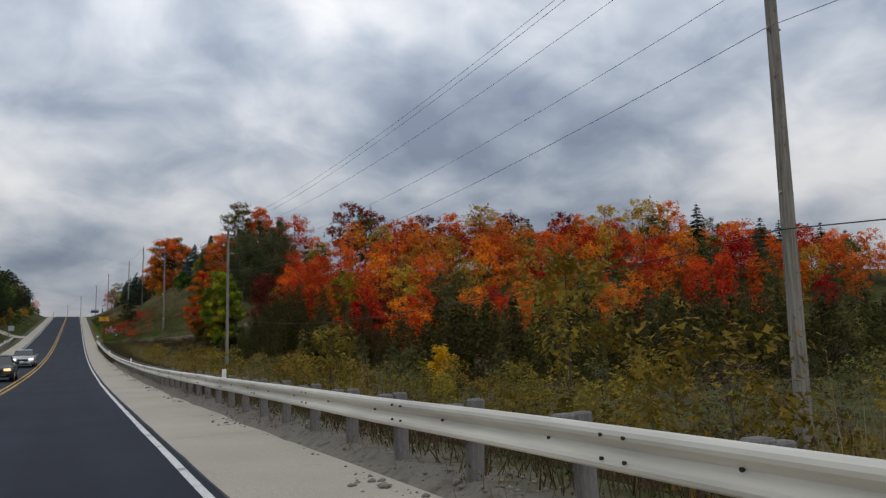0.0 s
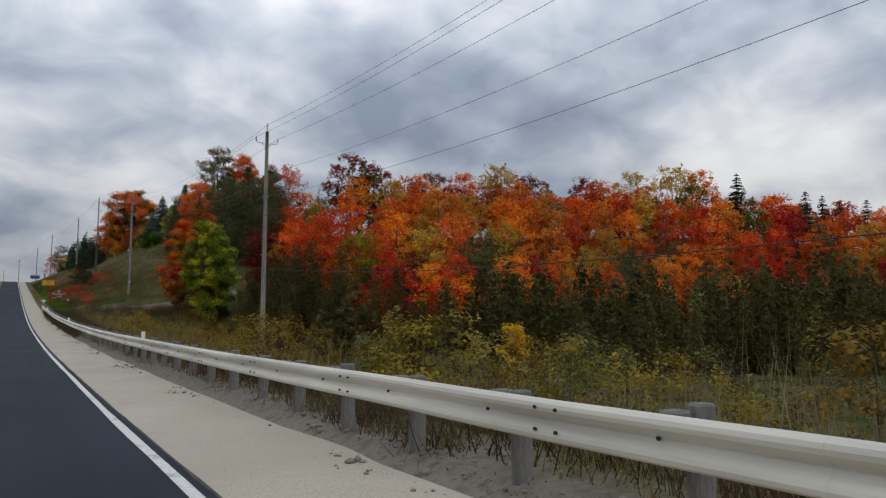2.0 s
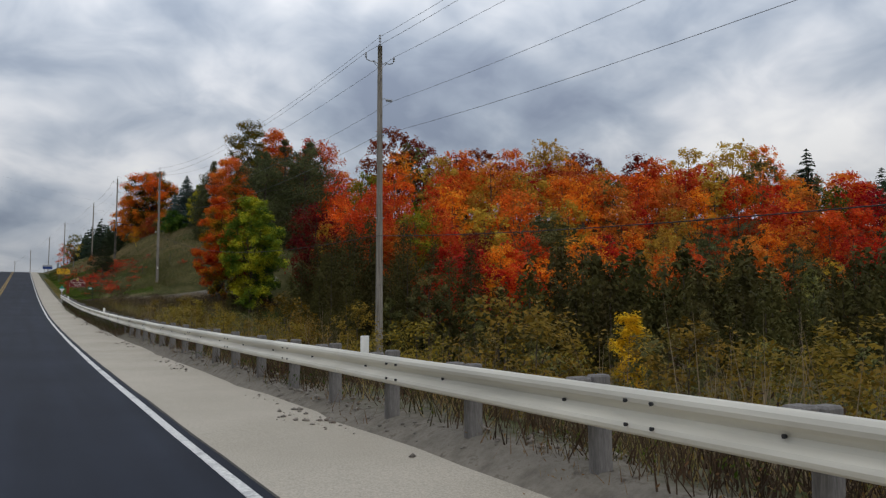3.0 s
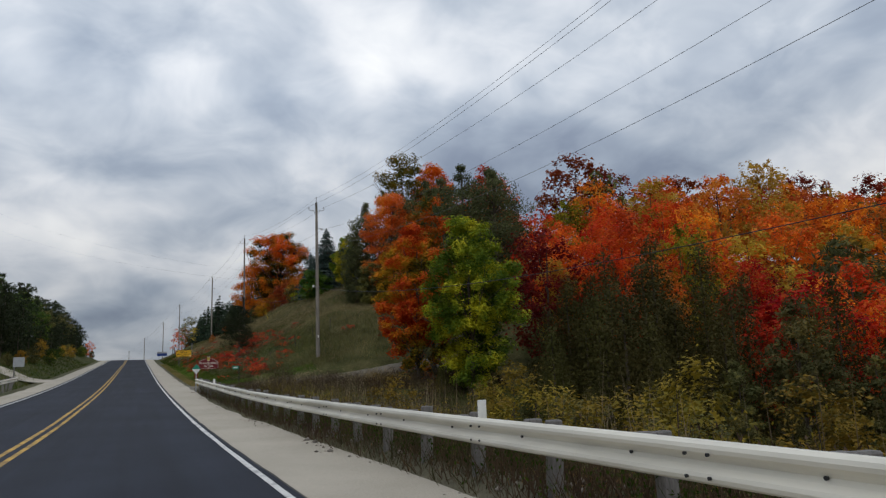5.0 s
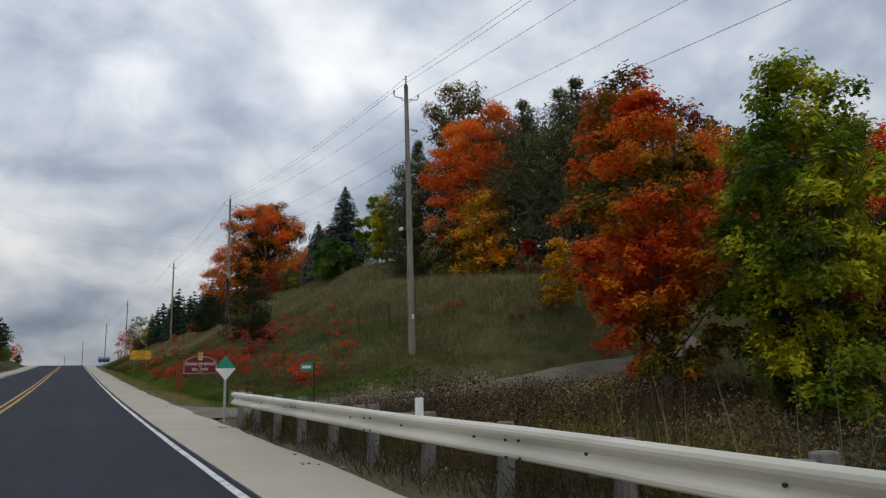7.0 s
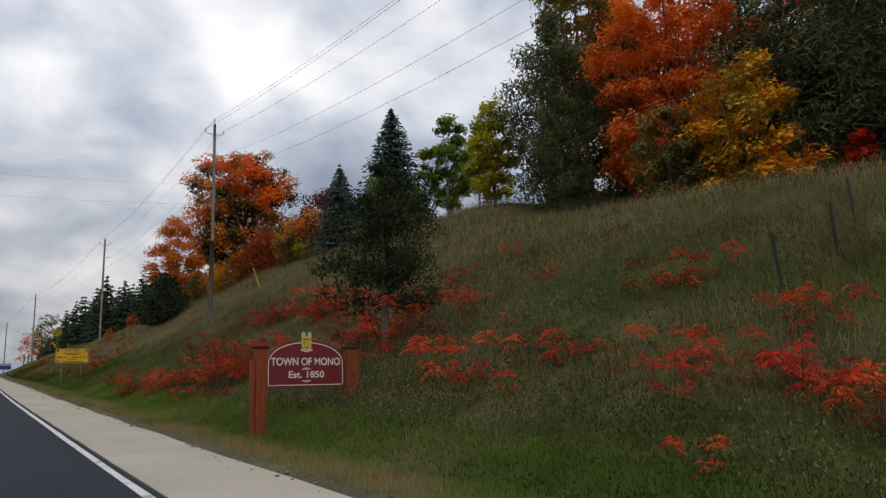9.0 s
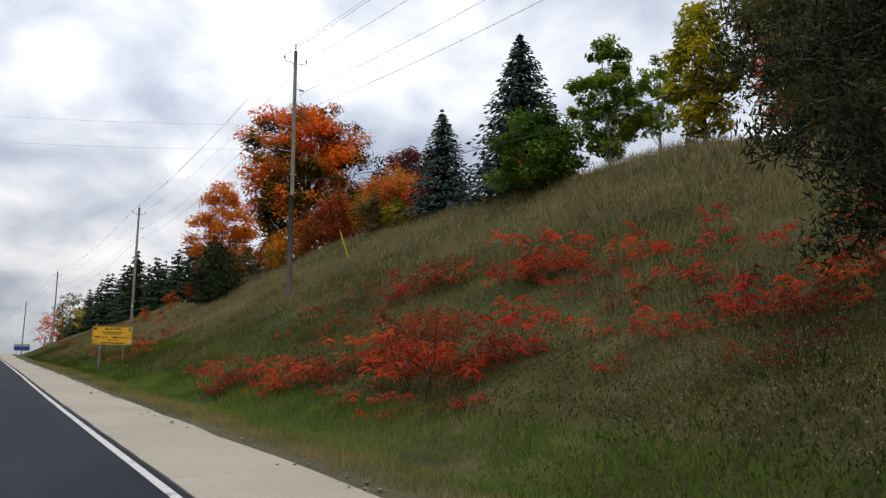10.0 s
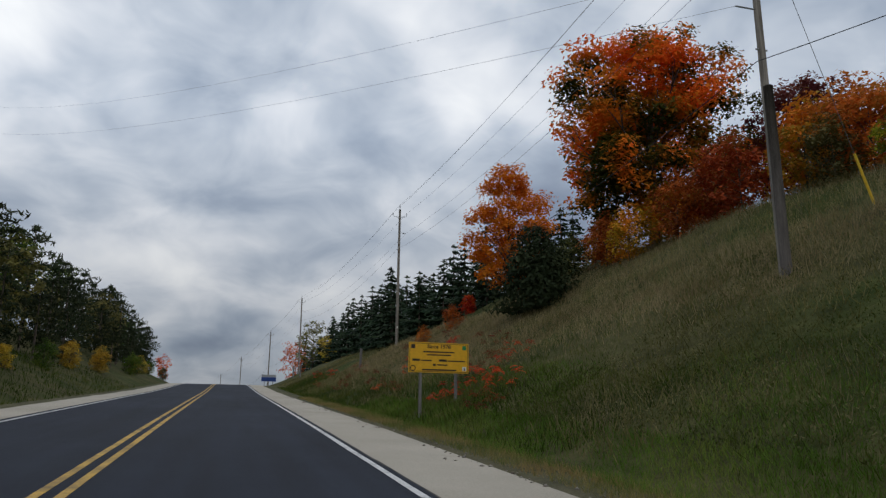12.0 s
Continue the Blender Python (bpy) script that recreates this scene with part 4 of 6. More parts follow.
# ---- oncoming cars ----
def car(x, y, paint, label, lamps):
    c = thing("car", x, y, float(road_z(y)), label, "car", turn=0)
    glass, rubber, rim = plain("dark_car_glass", (.02, .025, .03), .08, 0, .6), plain("tyre_rubber", (.02, .02, .02), .9), plain("wheel_alloy", (.4, .4, .42), .35, .8)
    half = [(-2.3, .30, .55), (-2.28, .62, .80), (-1.9, .74, .86), (-.95, .92, .90), (-.9, .94, .90), (.9, .96, .90), (1.75, .95, .88), (2.2, .88, .84), (2.28, .35, .70)]
    V, F = [], []
    for yy, zt, w in half:
        zb = .22 if -2.2 < yy < 2.2 else .32
        V += [(-w * .97, yy, zb), (-w, yy, (zb + zt) / 2), (-w * .93, yy, zt), (0, yy, zt + .03), (w * .93, yy, zt), (w, yy, (zb + zt) / 2), (w * .97, yy, zb)]
    n = 7
    for i in range(len(half) - 1):
        F += [(i * n + k, i * n + (k + 1) % n, i * n + n + (k + 1) % n, i * n + n + k) for k in range(n)]
    F += [tuple(range(n))[::-1], tuple(range((len(half) - 1) * n, len(half) * n))]
    part("body", mesh("body", V, F, paint, True), None, c)
    cab = [(-1.0, .92, .78, 1), (-.35, 1.36, .62, 1), (.7, 1.40, .60, 1), (1.45, .96, .74, 1)]
    V, F = [], []
    for yy, zt, w, _ in cab:
        V += [(-w - (.06 if zt > 1 else 0), yy, .88), (-w, yy, zt), (w, yy, zt), (w + (.06 if zt > 1 else 0), yy, .88)]
    for i in range(3):
        F += [(4 * i + k, 4 * i + k + 1, 4 * i + 5 + k, 4 * i + 4 + k) for k in range(3)]
    part("windows", mesh("windows", V, F, glass), None, c, "dark glass")
    roof = [(-.30, .62), (.66, .60)]
    part("roof", mesh("roof", *joined([([(-.62, -.36, 1.375), (.62, -.36, 1.375), (.60, .72, 1.415), (-.60, .72, 1.415), (-.5, -.2, 1.43), (.5, -.2, 1.43), (.5, .6, 1.45), (-.5, .6, 1.45)], [(0, 1, 5, 4), (1, 2, 6, 5), (2, 3, 7, 6), (3, 0, 4, 7), (4, 5, 6, 7)])]), paint, True), None, c)
    for sx in (-1, 1):
        part("mirror", box(bmesh.new(), sx * .98 - .1, sx * .98 + .1, -.85, -.72, .92, 1.06, .03), paint, c)
        part("headlight", box(bmesh.new(), sx * .62 - .17, sx * .62 + .17, -2.31, -2.2, .58, .72, .03), lamps, c, "lit headlight")
        part("fog_lamp", box(bmesh.new(), sx * .66 - .07, sx * .66 + .07, -2.315, -2.25, .34, .42, .02), glass, c)
        for yy in (-1.4, 1.38):
            w = part("wheel", mesh("wheel", *tube([(sx * .68, yy, .32), (sx * .72, yy, .32), (sx * .88, yy, .32), (sx * .91, yy, .32)], [.28, .32, .32, .28], 20), rubber, True), None, c)
            part("rim", mesh("rim", *tube([(sx * .9, yy, .32), (sx * .925, yy, .32)], [.21, .19], 12), rim), None, w)
    part("grille", box(bmesh.new(), -.4, .4, -2.325, -2.25, .52, .66, .02), plain("black_grille", (.015, .015, .015), .5), c)
    part("number_plate", box(bmesh.new(), -.16, .16, -2.335, -2.30, .40, .50, .005), M["reflector"], c)


def headlamp(name, colour, strength):
    m, nt, b = base_material(name, .2)
    b.inputs["Base Color"].default_value = (.8, .8, .8, 1)
    b.inputs["Emission Color"].default_value = (*colour, 1)
    b.inputs["Emission Strength"].default_value = strength
    return m


car(-3.4, 73.0, plain("silver_car_paint", (.42, .43, .43), .3, .6, .5), "silver sedan with lit headlights on the road", headlamp("white_headlamp", (1, .98, .92), 2.0))
car(-3.45, 49.5, plain("charcoal_car_paint", (.035, .038, .042), .3, .4, .5), "charcoal car with amber lamps on the road", headlamp("amber_headlamp", (1, .6, .15), 1.5))


# ---- plants: shapes ----
rng = np.random.default_rng(7)


def unit(v):
    return v / (np.linalg.norm(v, axis=-1, keepdims=True) + 1e-9)


def sprays(centres, facing, size, aspect=.62, fold=.22, along=None):
    """One folded leaf spray (two triangles) at each centre, turned to its facing."""
    n = len(centres)
    f = unit(facing)
    a = rng.normal(size=(n, 3)) if along is None else along
    u = unit(a - (a * f).sum(1, keepdims=True) * f)
    w = np.cross(f, u)
    s = np.broadcast_to(np.asarray(size, float).reshape(-1, 1), (n, 1))
    V = np.empty((n, 4, 3))
    V[:, 0] = centres - u * s
    V[:, 1] = centres + w * s * aspect - f * s * fold
    V[:, 2] = centres + u * s
    V[:, 3] = centres - w * s * aspect - f * s * fold
    i = np.arange(n)[:, None] * 4
    F = np.concatenate([i + (0, 1, 2), i + (0, 2, 3)], 1).reshape(-1, 3)
    return V.reshape(-1, 3), F


def leaves(centres, facing, size, aspect=.75):
    """A loose single leaf at each centre, three-cornered and turned its own way."""
    n = len(centres)
    f = unit(facing)
    a = rng.normal(size=(n, 3)) + np.array([0, 0, -.5])
    u = unit(a - (a * f).sum(1, keepdims=True) * f)
    w = np.cross(f, u)
    s = np.broadcast_to(np.asarray(size, float).reshape(-1, 1), (n, 1))
    k = aspect * rng.uniform(.7, 1.3, (n, 1))
    skew = rng.uniform(-.4, .4, (n, 1))
    V = np.stack([centres - u * s * .8 + w * s * k, centres - u * s * .8 - w * s * k, centres + u * s * 1.1 + w * s * skew], 1)
    return V.reshape(-1, 3), np.arange(n * 3).reshape(-1, 3)


def leaf_mesh(name, V, F):
    me = bpy.data.meshes.new(name)
    nv, nf = len(V), len(F)
    me.vertices.add(nv)
    me.vertices.foreach_set("co", np.asarray(V, np.float32).ravel())
    me.loops.add(nf * 3)
    me.loops.foreach_set("vertex_index", np.asarray(F, np.int32).ravel())
    me.polygons.add(nf)
    me.polygons.foreach_set("loop_start", np.arange(0, nf * 3, 3, dtype=np.int32))
    me.update(calc_edges=True)
    return me


def ball(n):
    return unit(rng.normal(size=(n, 3)))


def broad_tree(h, r, n, size, low=.25, lobes=16, narrow=1.0, limbs=7, trunk_r=None, lump=1.0, bark="bark", wide_at=.42, lean=0.0, fuzz=.36):
    """A broadleaf tree: trunk and forking limbs, and a crown of uneven boughs, each a cluster of leafy twigs, with gaps between them."""
    z0, tall = h * low * .75, h * (1 - low * .75)
    c, rad = [], []
    phase = rng.uniform(0, 2 * math.pi, 3)
    for k in range(lobes):
        best, gap = None, -1
        for _ in range(6):
            v, w = rng.uniform(.04, .97), rng.uniform(0, 2 * math.pi)
            girth = math.sin(math.pi * v ** (math.log(.5) / math.log(wide_at))) ** .62
            girth *= 1 + .16 * math.sin(2 * w + phase[0]) + .12 * math.sin(3 * w + 5 * v + phase[1]) + .10 * math.sin(9 * v + phase[2])
            d = r * girth * rng.uniform(.12, .86) ** .6
            p = np.array([d * math.cos(w) + lean * r * v, d * math.sin(w), z0 + tall * v * .94])
            far = min([np.linalg.norm((p - q) * (1, 1, .8)) for q in c] or [9e9])
            if far > gap:
                best, gap = p, far
        c.append(best)
        rad.append(r * rng.uniform(.26, .42) * lump * (1.45 if lobes < 30 else 1.1) * (18 / max(lobes, 18)) ** .22)
    c, rad = np.array(c), np.array(rad)
    twigs = 12
    tip = ball(lobes * twigs)
    tip[:, 2] = np.where(tip[:, 2] < -.3, -tip[:, 2] * .7, tip[:, 2])
    own = np.repeat(np.arange(lobes), twigs)
    T = c[own] + tip * (rad[own] * rng.uniform(.55, 1.15, len(own)))[:, None] * np.array([1.1, 1.1, .8 * narrow])
    share = rad[own] ** 2 * rng.uniform(.3, 1.4, len(own))
    pick = rng.choice(len(own), 2 * n, p=share / share.sum())
    P = T[pick] + ball(2 * n) * (rad[own[pick]] * fuzz * 2.0 * rng.uniform(0, 1, 2 * n) ** .45)[:, None] * np.array([1, 1, .8])
    P[:, 2] *= h / np.quantile(P[:, 2], .998)
    P[:, :2] *= r / np.quantile(np.hypot(P[:, 0], P[:, 1]), .985)
    P[:, 2] = np.maximum(P[:, 2], .05)
    face = tip[pick] * .8 + ball(2 * n) * .7 + np.array([0, 0, .75])
    V, F = leaves(P, face, size * .76 * rng.uniform(.55, 1.3, 2 * n))
    crown = leaf_mesh("crown", V, F)
    tr = trunk_r or h * .013
    bend_x, bend_y = rng.uniform(-.03, .03, 2) * h
    zs = np.linspace(-.3, h * .86, 8)
    stem = [(bend_x * (z / h) ** 2 + lean * r * max(z / h, 0), bend_y * (z / h) ** 2, z) for z in zs]
    pieces = [tube(stem, [tr * (1.25 if i == 0 else 1) * (1 - .9 * max(z, 0) / h) for i, z in enumerate(zs)], 6)]
    for k in rng.choice(lobes, min(limbs, lobes), replace=False):
        e = c[k]
        s0 = max(h * .1, e[2] * rng.uniform(.4, .7))
        a = np.array([bend_x * (s0 / h) ** 2 + lean * r * s0 / h, bend_y * (s0 / h) ** 2, s0])
        m = (a + e) / 2 + np.array([0, 0, .05 * h * rng.uniform(-.3, 1)])
        pieces.append(tube([a, m, e], [tr * .34, tr * .2, tr * .06], 4, False))
        if limbs > 11:
            for q in range(3):
                b = e + tip[k * twigs + q] * rad[k]
                pieces.append(tube([m * .4 + e * .6, (e + b) / 2, b], [tr * .13, tr * .08, tr * .03], 3, False))
    return mesh("trunk", *joined(pieces), M[bark], True), crown


def spruce_tree(h, r, levels=26, per=9, size=.34, droop=.28, top_sharp=1.0, low=.04):
    P, D, S, A = [], [], [], []
    for i in range(levels):
        u = (i + rng.uniform(0, .8)) / levels
        z = h * (low + (1 - low) * u)
        R = r * (1 - u) ** (.82 * top_sharp) * rng.uniform(.86, 1.1) + .06
        for k in range(per):
            w = rng.uniform(0, 2 * math.pi)
            length = R * rng.uniform(.72, 1.12)
            steps = max(2, int(length / (size * .85)) + 1)
            for j in range(steps):
                q = (j + .6) / steps
                d = np.array([math.cos(w), math.sin(w), 0])
                side = np.array([-d[1], d[0], 0]) * rng.uniform(-.35, .35) * length * q
                P.append(d * length * q + side + np.array([0, 0, z - droop * length * q ** 1.3 + .10 * length * q ** 3]))
                A.append(d + np.array([0, 0, -.35]) + rng.normal(size=3) * .25)
                D.append(np.array([0, 0, 1]) + d * .45 + rng.normal(size=3) * .35)
                S.append(size * rng.uniform(.7, 1.2) * (1 - .35 * u))
    V, F = sprays(np.array(P), np.array(D), np.array(S), .45, .30, np.array(A))
    return mesh("trunk", *tube([(0, 0, -.3), (0, 0, h * .5), (0, 0, h * .97)], [h * .016, h * .009, h * .002], 7), M["bark"], True), leaf_mesh("crown", V, F)


def cedar_tree(h, r, n=1500, size=.2, point=.8, lumps=30):
    """A dense cedar of upswept lumps, broad below and blunt at the top."""
    u = (np.arange(lumps) + rng.uniform(0, 1, lumps)) / lumps
    w = np.arange(lumps) * 2.4 + rng.uniform(-.5, .5, lumps)
    R = r * (1 - u ** 1.5) ** point * rng.uniform(.45, .85, lumps)
    C = np.stack([R * np.cos(w), R * np.sin(w), h * (.06 + .84 * u)], 1)
    rad = r * (.52 - .26 * u) * rng.uniform(.75, 1.2, lumps)
    pick = rng.choice(lumps, n, p=rad ** 2 / (rad ** 2).sum())
    d = ball(n)
    P = C[pick] + d * (rad[pick] * rng.uniform(.6, 1.1, n))[:, None] * np.array([1, 1, 1.5])
    P[:, 2] = np.clip(P[:, 2], .05, h)
    V, F = leaves(P, d + ball(n) * .7 + np.array([0, 0, .3]), size * rng.uniform(.6, 1.25, n), .6)
    return mesh("trunk", *tube([(0, 0, -.3), (0, 0, h * .9)], [h * .014, h * .003], 6), M["bark"], True), leaf_mesh("crown", V, F)


def pine_tree(h, r, n=5000, size=.24, tiers=9, low=.12, tuft=.45, limbs=True):
    """A pine: whorls of long limbs that carry upswept tufts of needles."""
    pieces = [tube([(0, 0, -.3), (.1, .05, h * .5), (0, 0, h * .97)], [h * .018, h * .012, h * .003], 6)]
    pads = []
    for i in range(tiers):
        u = (i + .5) / tiers
        z = h * (low + (1 - low) * u)
        R = r * (math.sin(math.pi * min(.24 + u * .8, 1)) ** .55) * (1.0 if u < .85 else .6)
        for k in range(6 if u < .8 else 4):
            w = k * 2 * math.pi / 6 + i * 1.1 + rng.uniform(-.5, .5)
            L = R * rng.uniform(.5, 1.1)
            e = np.array([math.cos(w) * L, math.sin(w) * L, z + L * rng.uniform(-.16, .34)])
            if limbs:
                pieces.append(tube([(0, 0, z - .1 * L), e * np.array([.5, .5, 1]) + np.array([0, 0, -.05 * L]), e], [h * .005, h * .0035, h * .001], 4, False))
            for q in (.4, .68, .9, 1.0):
                side = rng.normal(size=2) * .16 * R * q
                pads.append((e * np.array([q, q, 1]) + np.array([side[0], side[1], rng.uniform(-.1, .16) * R]), (.15 * r + .15 * R * q) * rng.uniform(.7, 1.25)))
    pads.append((np.array([0, 0, h * .96]), .16 * r))
    rad = np.array([p[1] for p in pads])
    pick = rng.choice(len(pads), n, p=rad ** 2 / (rad ** 2).sum())
    C = np.array([p[0] for p in pads])[pick]
    d = ball(n) * np.array([1, 1, tuft])
    P = C + d * (rad[pick] * rng.uniform(.4, 1.05, n))[:, None]
    P[:, 2] = np.maximum(P[:, 2], .05)
    V, F = sprays(P, d + ball(n) * .8 + np.array([0, 0, .4]), size * rng.uniform(.6, 1.25, n), .22, .3, d + np.array([0, 0, .8]) + rng.normal(size=(n, 3)) * .4)
    return mesh("trunk", *joined(pieces), M["bark"], True), leaf_mesh("crown", V, F)


def place(name, shape, x, y, material, label, category="tree", group="", scale=1.0, turn=None, sink=.1, z=None, stretch=1.0):
    trunk, crown = shape
    b = float(ground_z(x, y)) if z is None else z
    e = new(name)
    e.empty_display_size = .5
    s = scale
    e.matrix_world = pose(x, y, b - sink, 0, 0, random.uniform(0, 360) if turn is None else turn) @ Matrix.Diagonal((s, s, s * stretch, 1))
    tagged(e, label, category, group)
    t = part("trunk", trunk, None, e)
    if not crown.materials:
        crown.materials.append(M[material])
    c = part("crown", crown, None, e)
    if crown.materials[0] != M[material]:
        c.material_slots[0].link = "OBJECT"
        c.material_slots[0].material = M[material]
    return e


# ---- the wooded slope ----
SHAPES = ((4.8, .08), (4.2, .1), (5.2, .06), (3.9, .1), (4.5, .05))
MAPLES = [broad_tree(12, rr, 1150, .30, lo, 40, lump=.85, fuzz=.28, wide_at=.5) for rr, lo in SHAPES]
FINE_MAPLES = [broad_tree(12, 4.0, 3800, .18, .06, 60, .9, 12, lump=.85), broad_tree(12, 3.5, 3500, .18, .06, 54, .9, 12, lump=.85)]
BACK_MAPLES = [broad_tree(12, rr, 660, .39, lo, 34, lump=.9, limbs=4, fuzz=.28, wide_at=.5) for rr, lo in SHAPES[:3]]
SKYLINE_MAPLES = [broad_tree(12, rr, 2400, .25, .08, 44, lump=.95, fuzz=.24, wide_at=.54) for rr in (4.7, 4.2)]
CEDARS = [cedar_tree(9, rr, 850, .26) for rr in (2.1, 1.7, 2.4)]
FINE_CEDARS = [cedar_tree(9, rr, 4400, .10, .78, 44) for rr in (2.2, 1.8)]
FAR_SPRUCE = [spruce_tree(12, rr, 28, 9, .44, top_sharp=.7) for rr in (3.0, 2.6)]
FAR_PINE = [pine_tree(12, 3.4, 800, .46, 7, limbs=False), pine_tree(12, 3.0, 750, .46, 8, limbs=False)]
WORDS = {"scarlet": "scarlet", "red": "red", "darkred": "maroon", "rust": "rust-coloured", "orange": "orange", "gold": "golden", "lime": "yellow-green", "green": "green", "olive": "dull olive"}

SLOPE_REDS = {"red": [(36.0, 123.0, 13), (139.5, 125.7, 12), (47.2, 128.8, 11), (42.8, 116.7, 10), (88.4, 160, 12.7), (70.4, 122.9, 9), (92.3, 136.2, 11), (109, 123.7, 9), (131.8, 124.1, 10), (141, 114, 9), (145.6, 109.8, 9), (98.5, 127.1, 9), (118.1, 117.5, 8)],
              "scarlet": [(33, 126.7, 11), (38.6, 129.4, 11), (60.1, 129.2, 11), (111.5, 133.4, 12), (32.6, 121.4, 11.5), (59.1, 105.1, 4)]}
SLOPE_DARK = {"darkred": [(55.7, 160, 16), (61.3, 162, 15), (73.4, 160, 15), (98.1, 161, 15), (111.9, 158, 16), (28.4, 122.4, 11.8), (50.7, 123.9, 9)],
              "rust": [(65.8, 143.9, 12), (86.9, 138.9, 11), (123.1, 128.3, 10), (121.7, 107.6, 8), (110.1, 120.5, 9), (37.9, 121.2, 10)],
              "lime": [(42.5, 142, 12), (118.2, 160, 14), (40.9, 122, 11)], "green": [(132.6, 128.9, 11), (166.1, 118.1, 10)], "olive": [(154.4, 150, 14), (64.6, 104.3, 8)]}
SLOPE_GOLD = {"orange": [(36.3, 164, 15), (43.4, 162, 15), (80.9, 161, 15), (94.2, 160, 14), (140.1, 150, 17), (52.3, 112.7, 9), (78.4, 125.1, 9), (102.6, 134.7, 10), (97.8, 116.5, 8), (136.2, 119.4, 10), (71.1, 160, 13.4), (51.6, 132.1, 11), (117.4, 158, 15), (83.4, 140.7, 11)],
              "gold": [(57.9, 147, 12), (88.9, 160, 16), (123.7, 156, 17), (133.1, 152, 18), (150.4, 116.2, 11), (30.9, 124.7, 8), (53.2, 122.7, 9), (70.3, 140.1, 11), (71.7, 131.7, 10), (92.6, 130.6, 10), (107.2, 113, 8), (86.5, 117.8, 7)]}
taken = []
for table in (SLOPE_REDS, SLOPE_DARK, SLOPE_GOLD):
    for colour, rows in table.items():
        for x, y, h in rows:
            shape = FINE_MAPLES[len(taken) % 2] if x < 48 else SKYLINE_MAPLES[len(taken) % 2] if y > 145 else MAPLES[len(taken) % 5]
            place("maple_tree", shape, x, y, colour, "%s autumn maple on the wooded slope" % WORDS[colour], "tree", "trees of the wooded slope", h / 12 * random.uniform(.9, 1.0), stretch=random.uniform(.95, 1.08))
            taken.append((x, y))
for x, y, h in ((68.7, 160, 12), (102.9, 160, 13), (144.6, 126, 12), (156.1, 125.7, 12), (138.2, 138, 15.5), (152, 131, 13), (161, 133, 12), (170, 128, 12)):
    place("spruce_tree", FAR_SPRUCE[len(taken) % 2], x, y, "dark_spruce", "dark green spruce among autumn maples", "tree", "trees of the wooded slope", h / 12)
    taken.append((x, y))


def clear_of(x, y, gap):
    return all((x - a) ** 2 + (y - b) ** 2 > gap * gap for a, b in taken)


def fill_slope():
    colours = ["red", "scarlet", "orange", "scarlet", "gold", "orange", "red", "orange", "gold", "rust", "olive", "red", "scarlet", "orange"]
    for y0 in np.arange(112, 167, 5.4):
        for x0 in np.arange(27, 180, 5.4):
            x, y = x0 + random.uniform(-1.8, 1.8), y0 + random.uniform(-1.8, 1.8) - .18 * max(x0 - 90, 0)
            if y < 109 or (x < 44 and y > 165) or (x < 33 and y < 134) or not clear_of(x, y, 3.9):
                continue
            if x < 36 and y < 166:
                continue
            if y > 150 and random.random() < .08:
                place("spruce_tree", FAR_SPRUCE[0], x, y, "dark_spruce", "dark green spruce among autumn maples", "tree", "trees of the wooded slope", random.uniform(.75, 1.05))
            elif random.random() < .10:
                place("pine_tree", random.choice(FAR_PINE), x, y, "pine", "dark pine among autumn maples", "tree", "trees of the wooded slope", random.uniform(.7, .95))
            else:
                c = random.choice(colours)
                place("maple_tree", random.choice(BACK_MAPLES if y > 124 and x > 55 else MAPLES), x, y, c, "%s autumn maple on the wooded slope" % WORDS[c], "tree", "trees of the wooded slope", random.uniform(.66, .92), stretch=random.uniform(.92, 1.2))
            taken.append((x, y))
    # cedar belt at the foot of the slope
    for y0 in np.arange(36, 116, 3.7):
        for x0 in np.arange(28, 172, 3.7):
            x, y = x0 + random.uniform(-1.1, 1.1), y0 + random.uniform(-1.1, 1.1) 
            front = 100 - .30 * max(x - 60, 0) + 5 * noise.noise((x * .06, 2, 0)) + 9 * smooth(44, 28, x) - 13 * smooth(46, 58, x)
            if y < front or (x < 32 and y > 112) or y > front + (15 if x < 50 else 25) or not clear_of(x, y, 2.2):
                continue
            place("cedar_tree", random.choice(FINE_CEDARS if x < 42 else CEDARS), x, y, "willow" if random.random() < .1 else "cedar", "dark olive cedar at the foot of the slope", "tree", "cedars below the slope", random.uniform(.85, 1.25) * (1 if x < 50 else float(np.interp(y - front, [0, 8, 14, 25], [.8, 1.05, 1.25, 1.2]))), stretch=random.uniform(.9, 1.2))
            taken.append((x, y))


fill_slope()

# ---- trees beside the road ----
OLIVE = [broad_tree(10.5, 2.9, 5600, .14, .06, 60, 1.1, 12, lump=.66), broad_tree(9.5, 2.5, 5000, .14, .06, 54, 1.1, 12, lump=.66)]
for x, y, s in ((33.0, 104.0, .95), (36.4, 101.5, .8), (29.6, 105.0, .7), (40.5, 99.5, .65), (27.5, 103.0, .5), (46.0, 93.0, .55), (52.0, 88.5, .6)):
    place("willow_tree", OLIVE[int(y) % 2], x, y, "willow", "dull olive willow at the edge of the hollow", "tree", "willows in the hollow", s)
place("aspen_tree", broad_tree(6.6, 1.7, 2600, .16, .04, 18), 42.7, 88.0, "yellow", "small bright yellow aspen in the hollow", "tree", scale=.95)
place("aspen_tree", broad_tree(5.0, 1.5, 2000, .16, .04, 14), 44.6, 89.0, "gold", "small golden aspen in the hollow", "tree")
place("maple_tree", broad_tree(11.9, 3.4, 18000, .125, .03, 90, .9, 26, lump=.8, wide_at=.52), 20.3, 118.6, "lime", "yellow-green maple above the guardrail", "tree", turn=40)
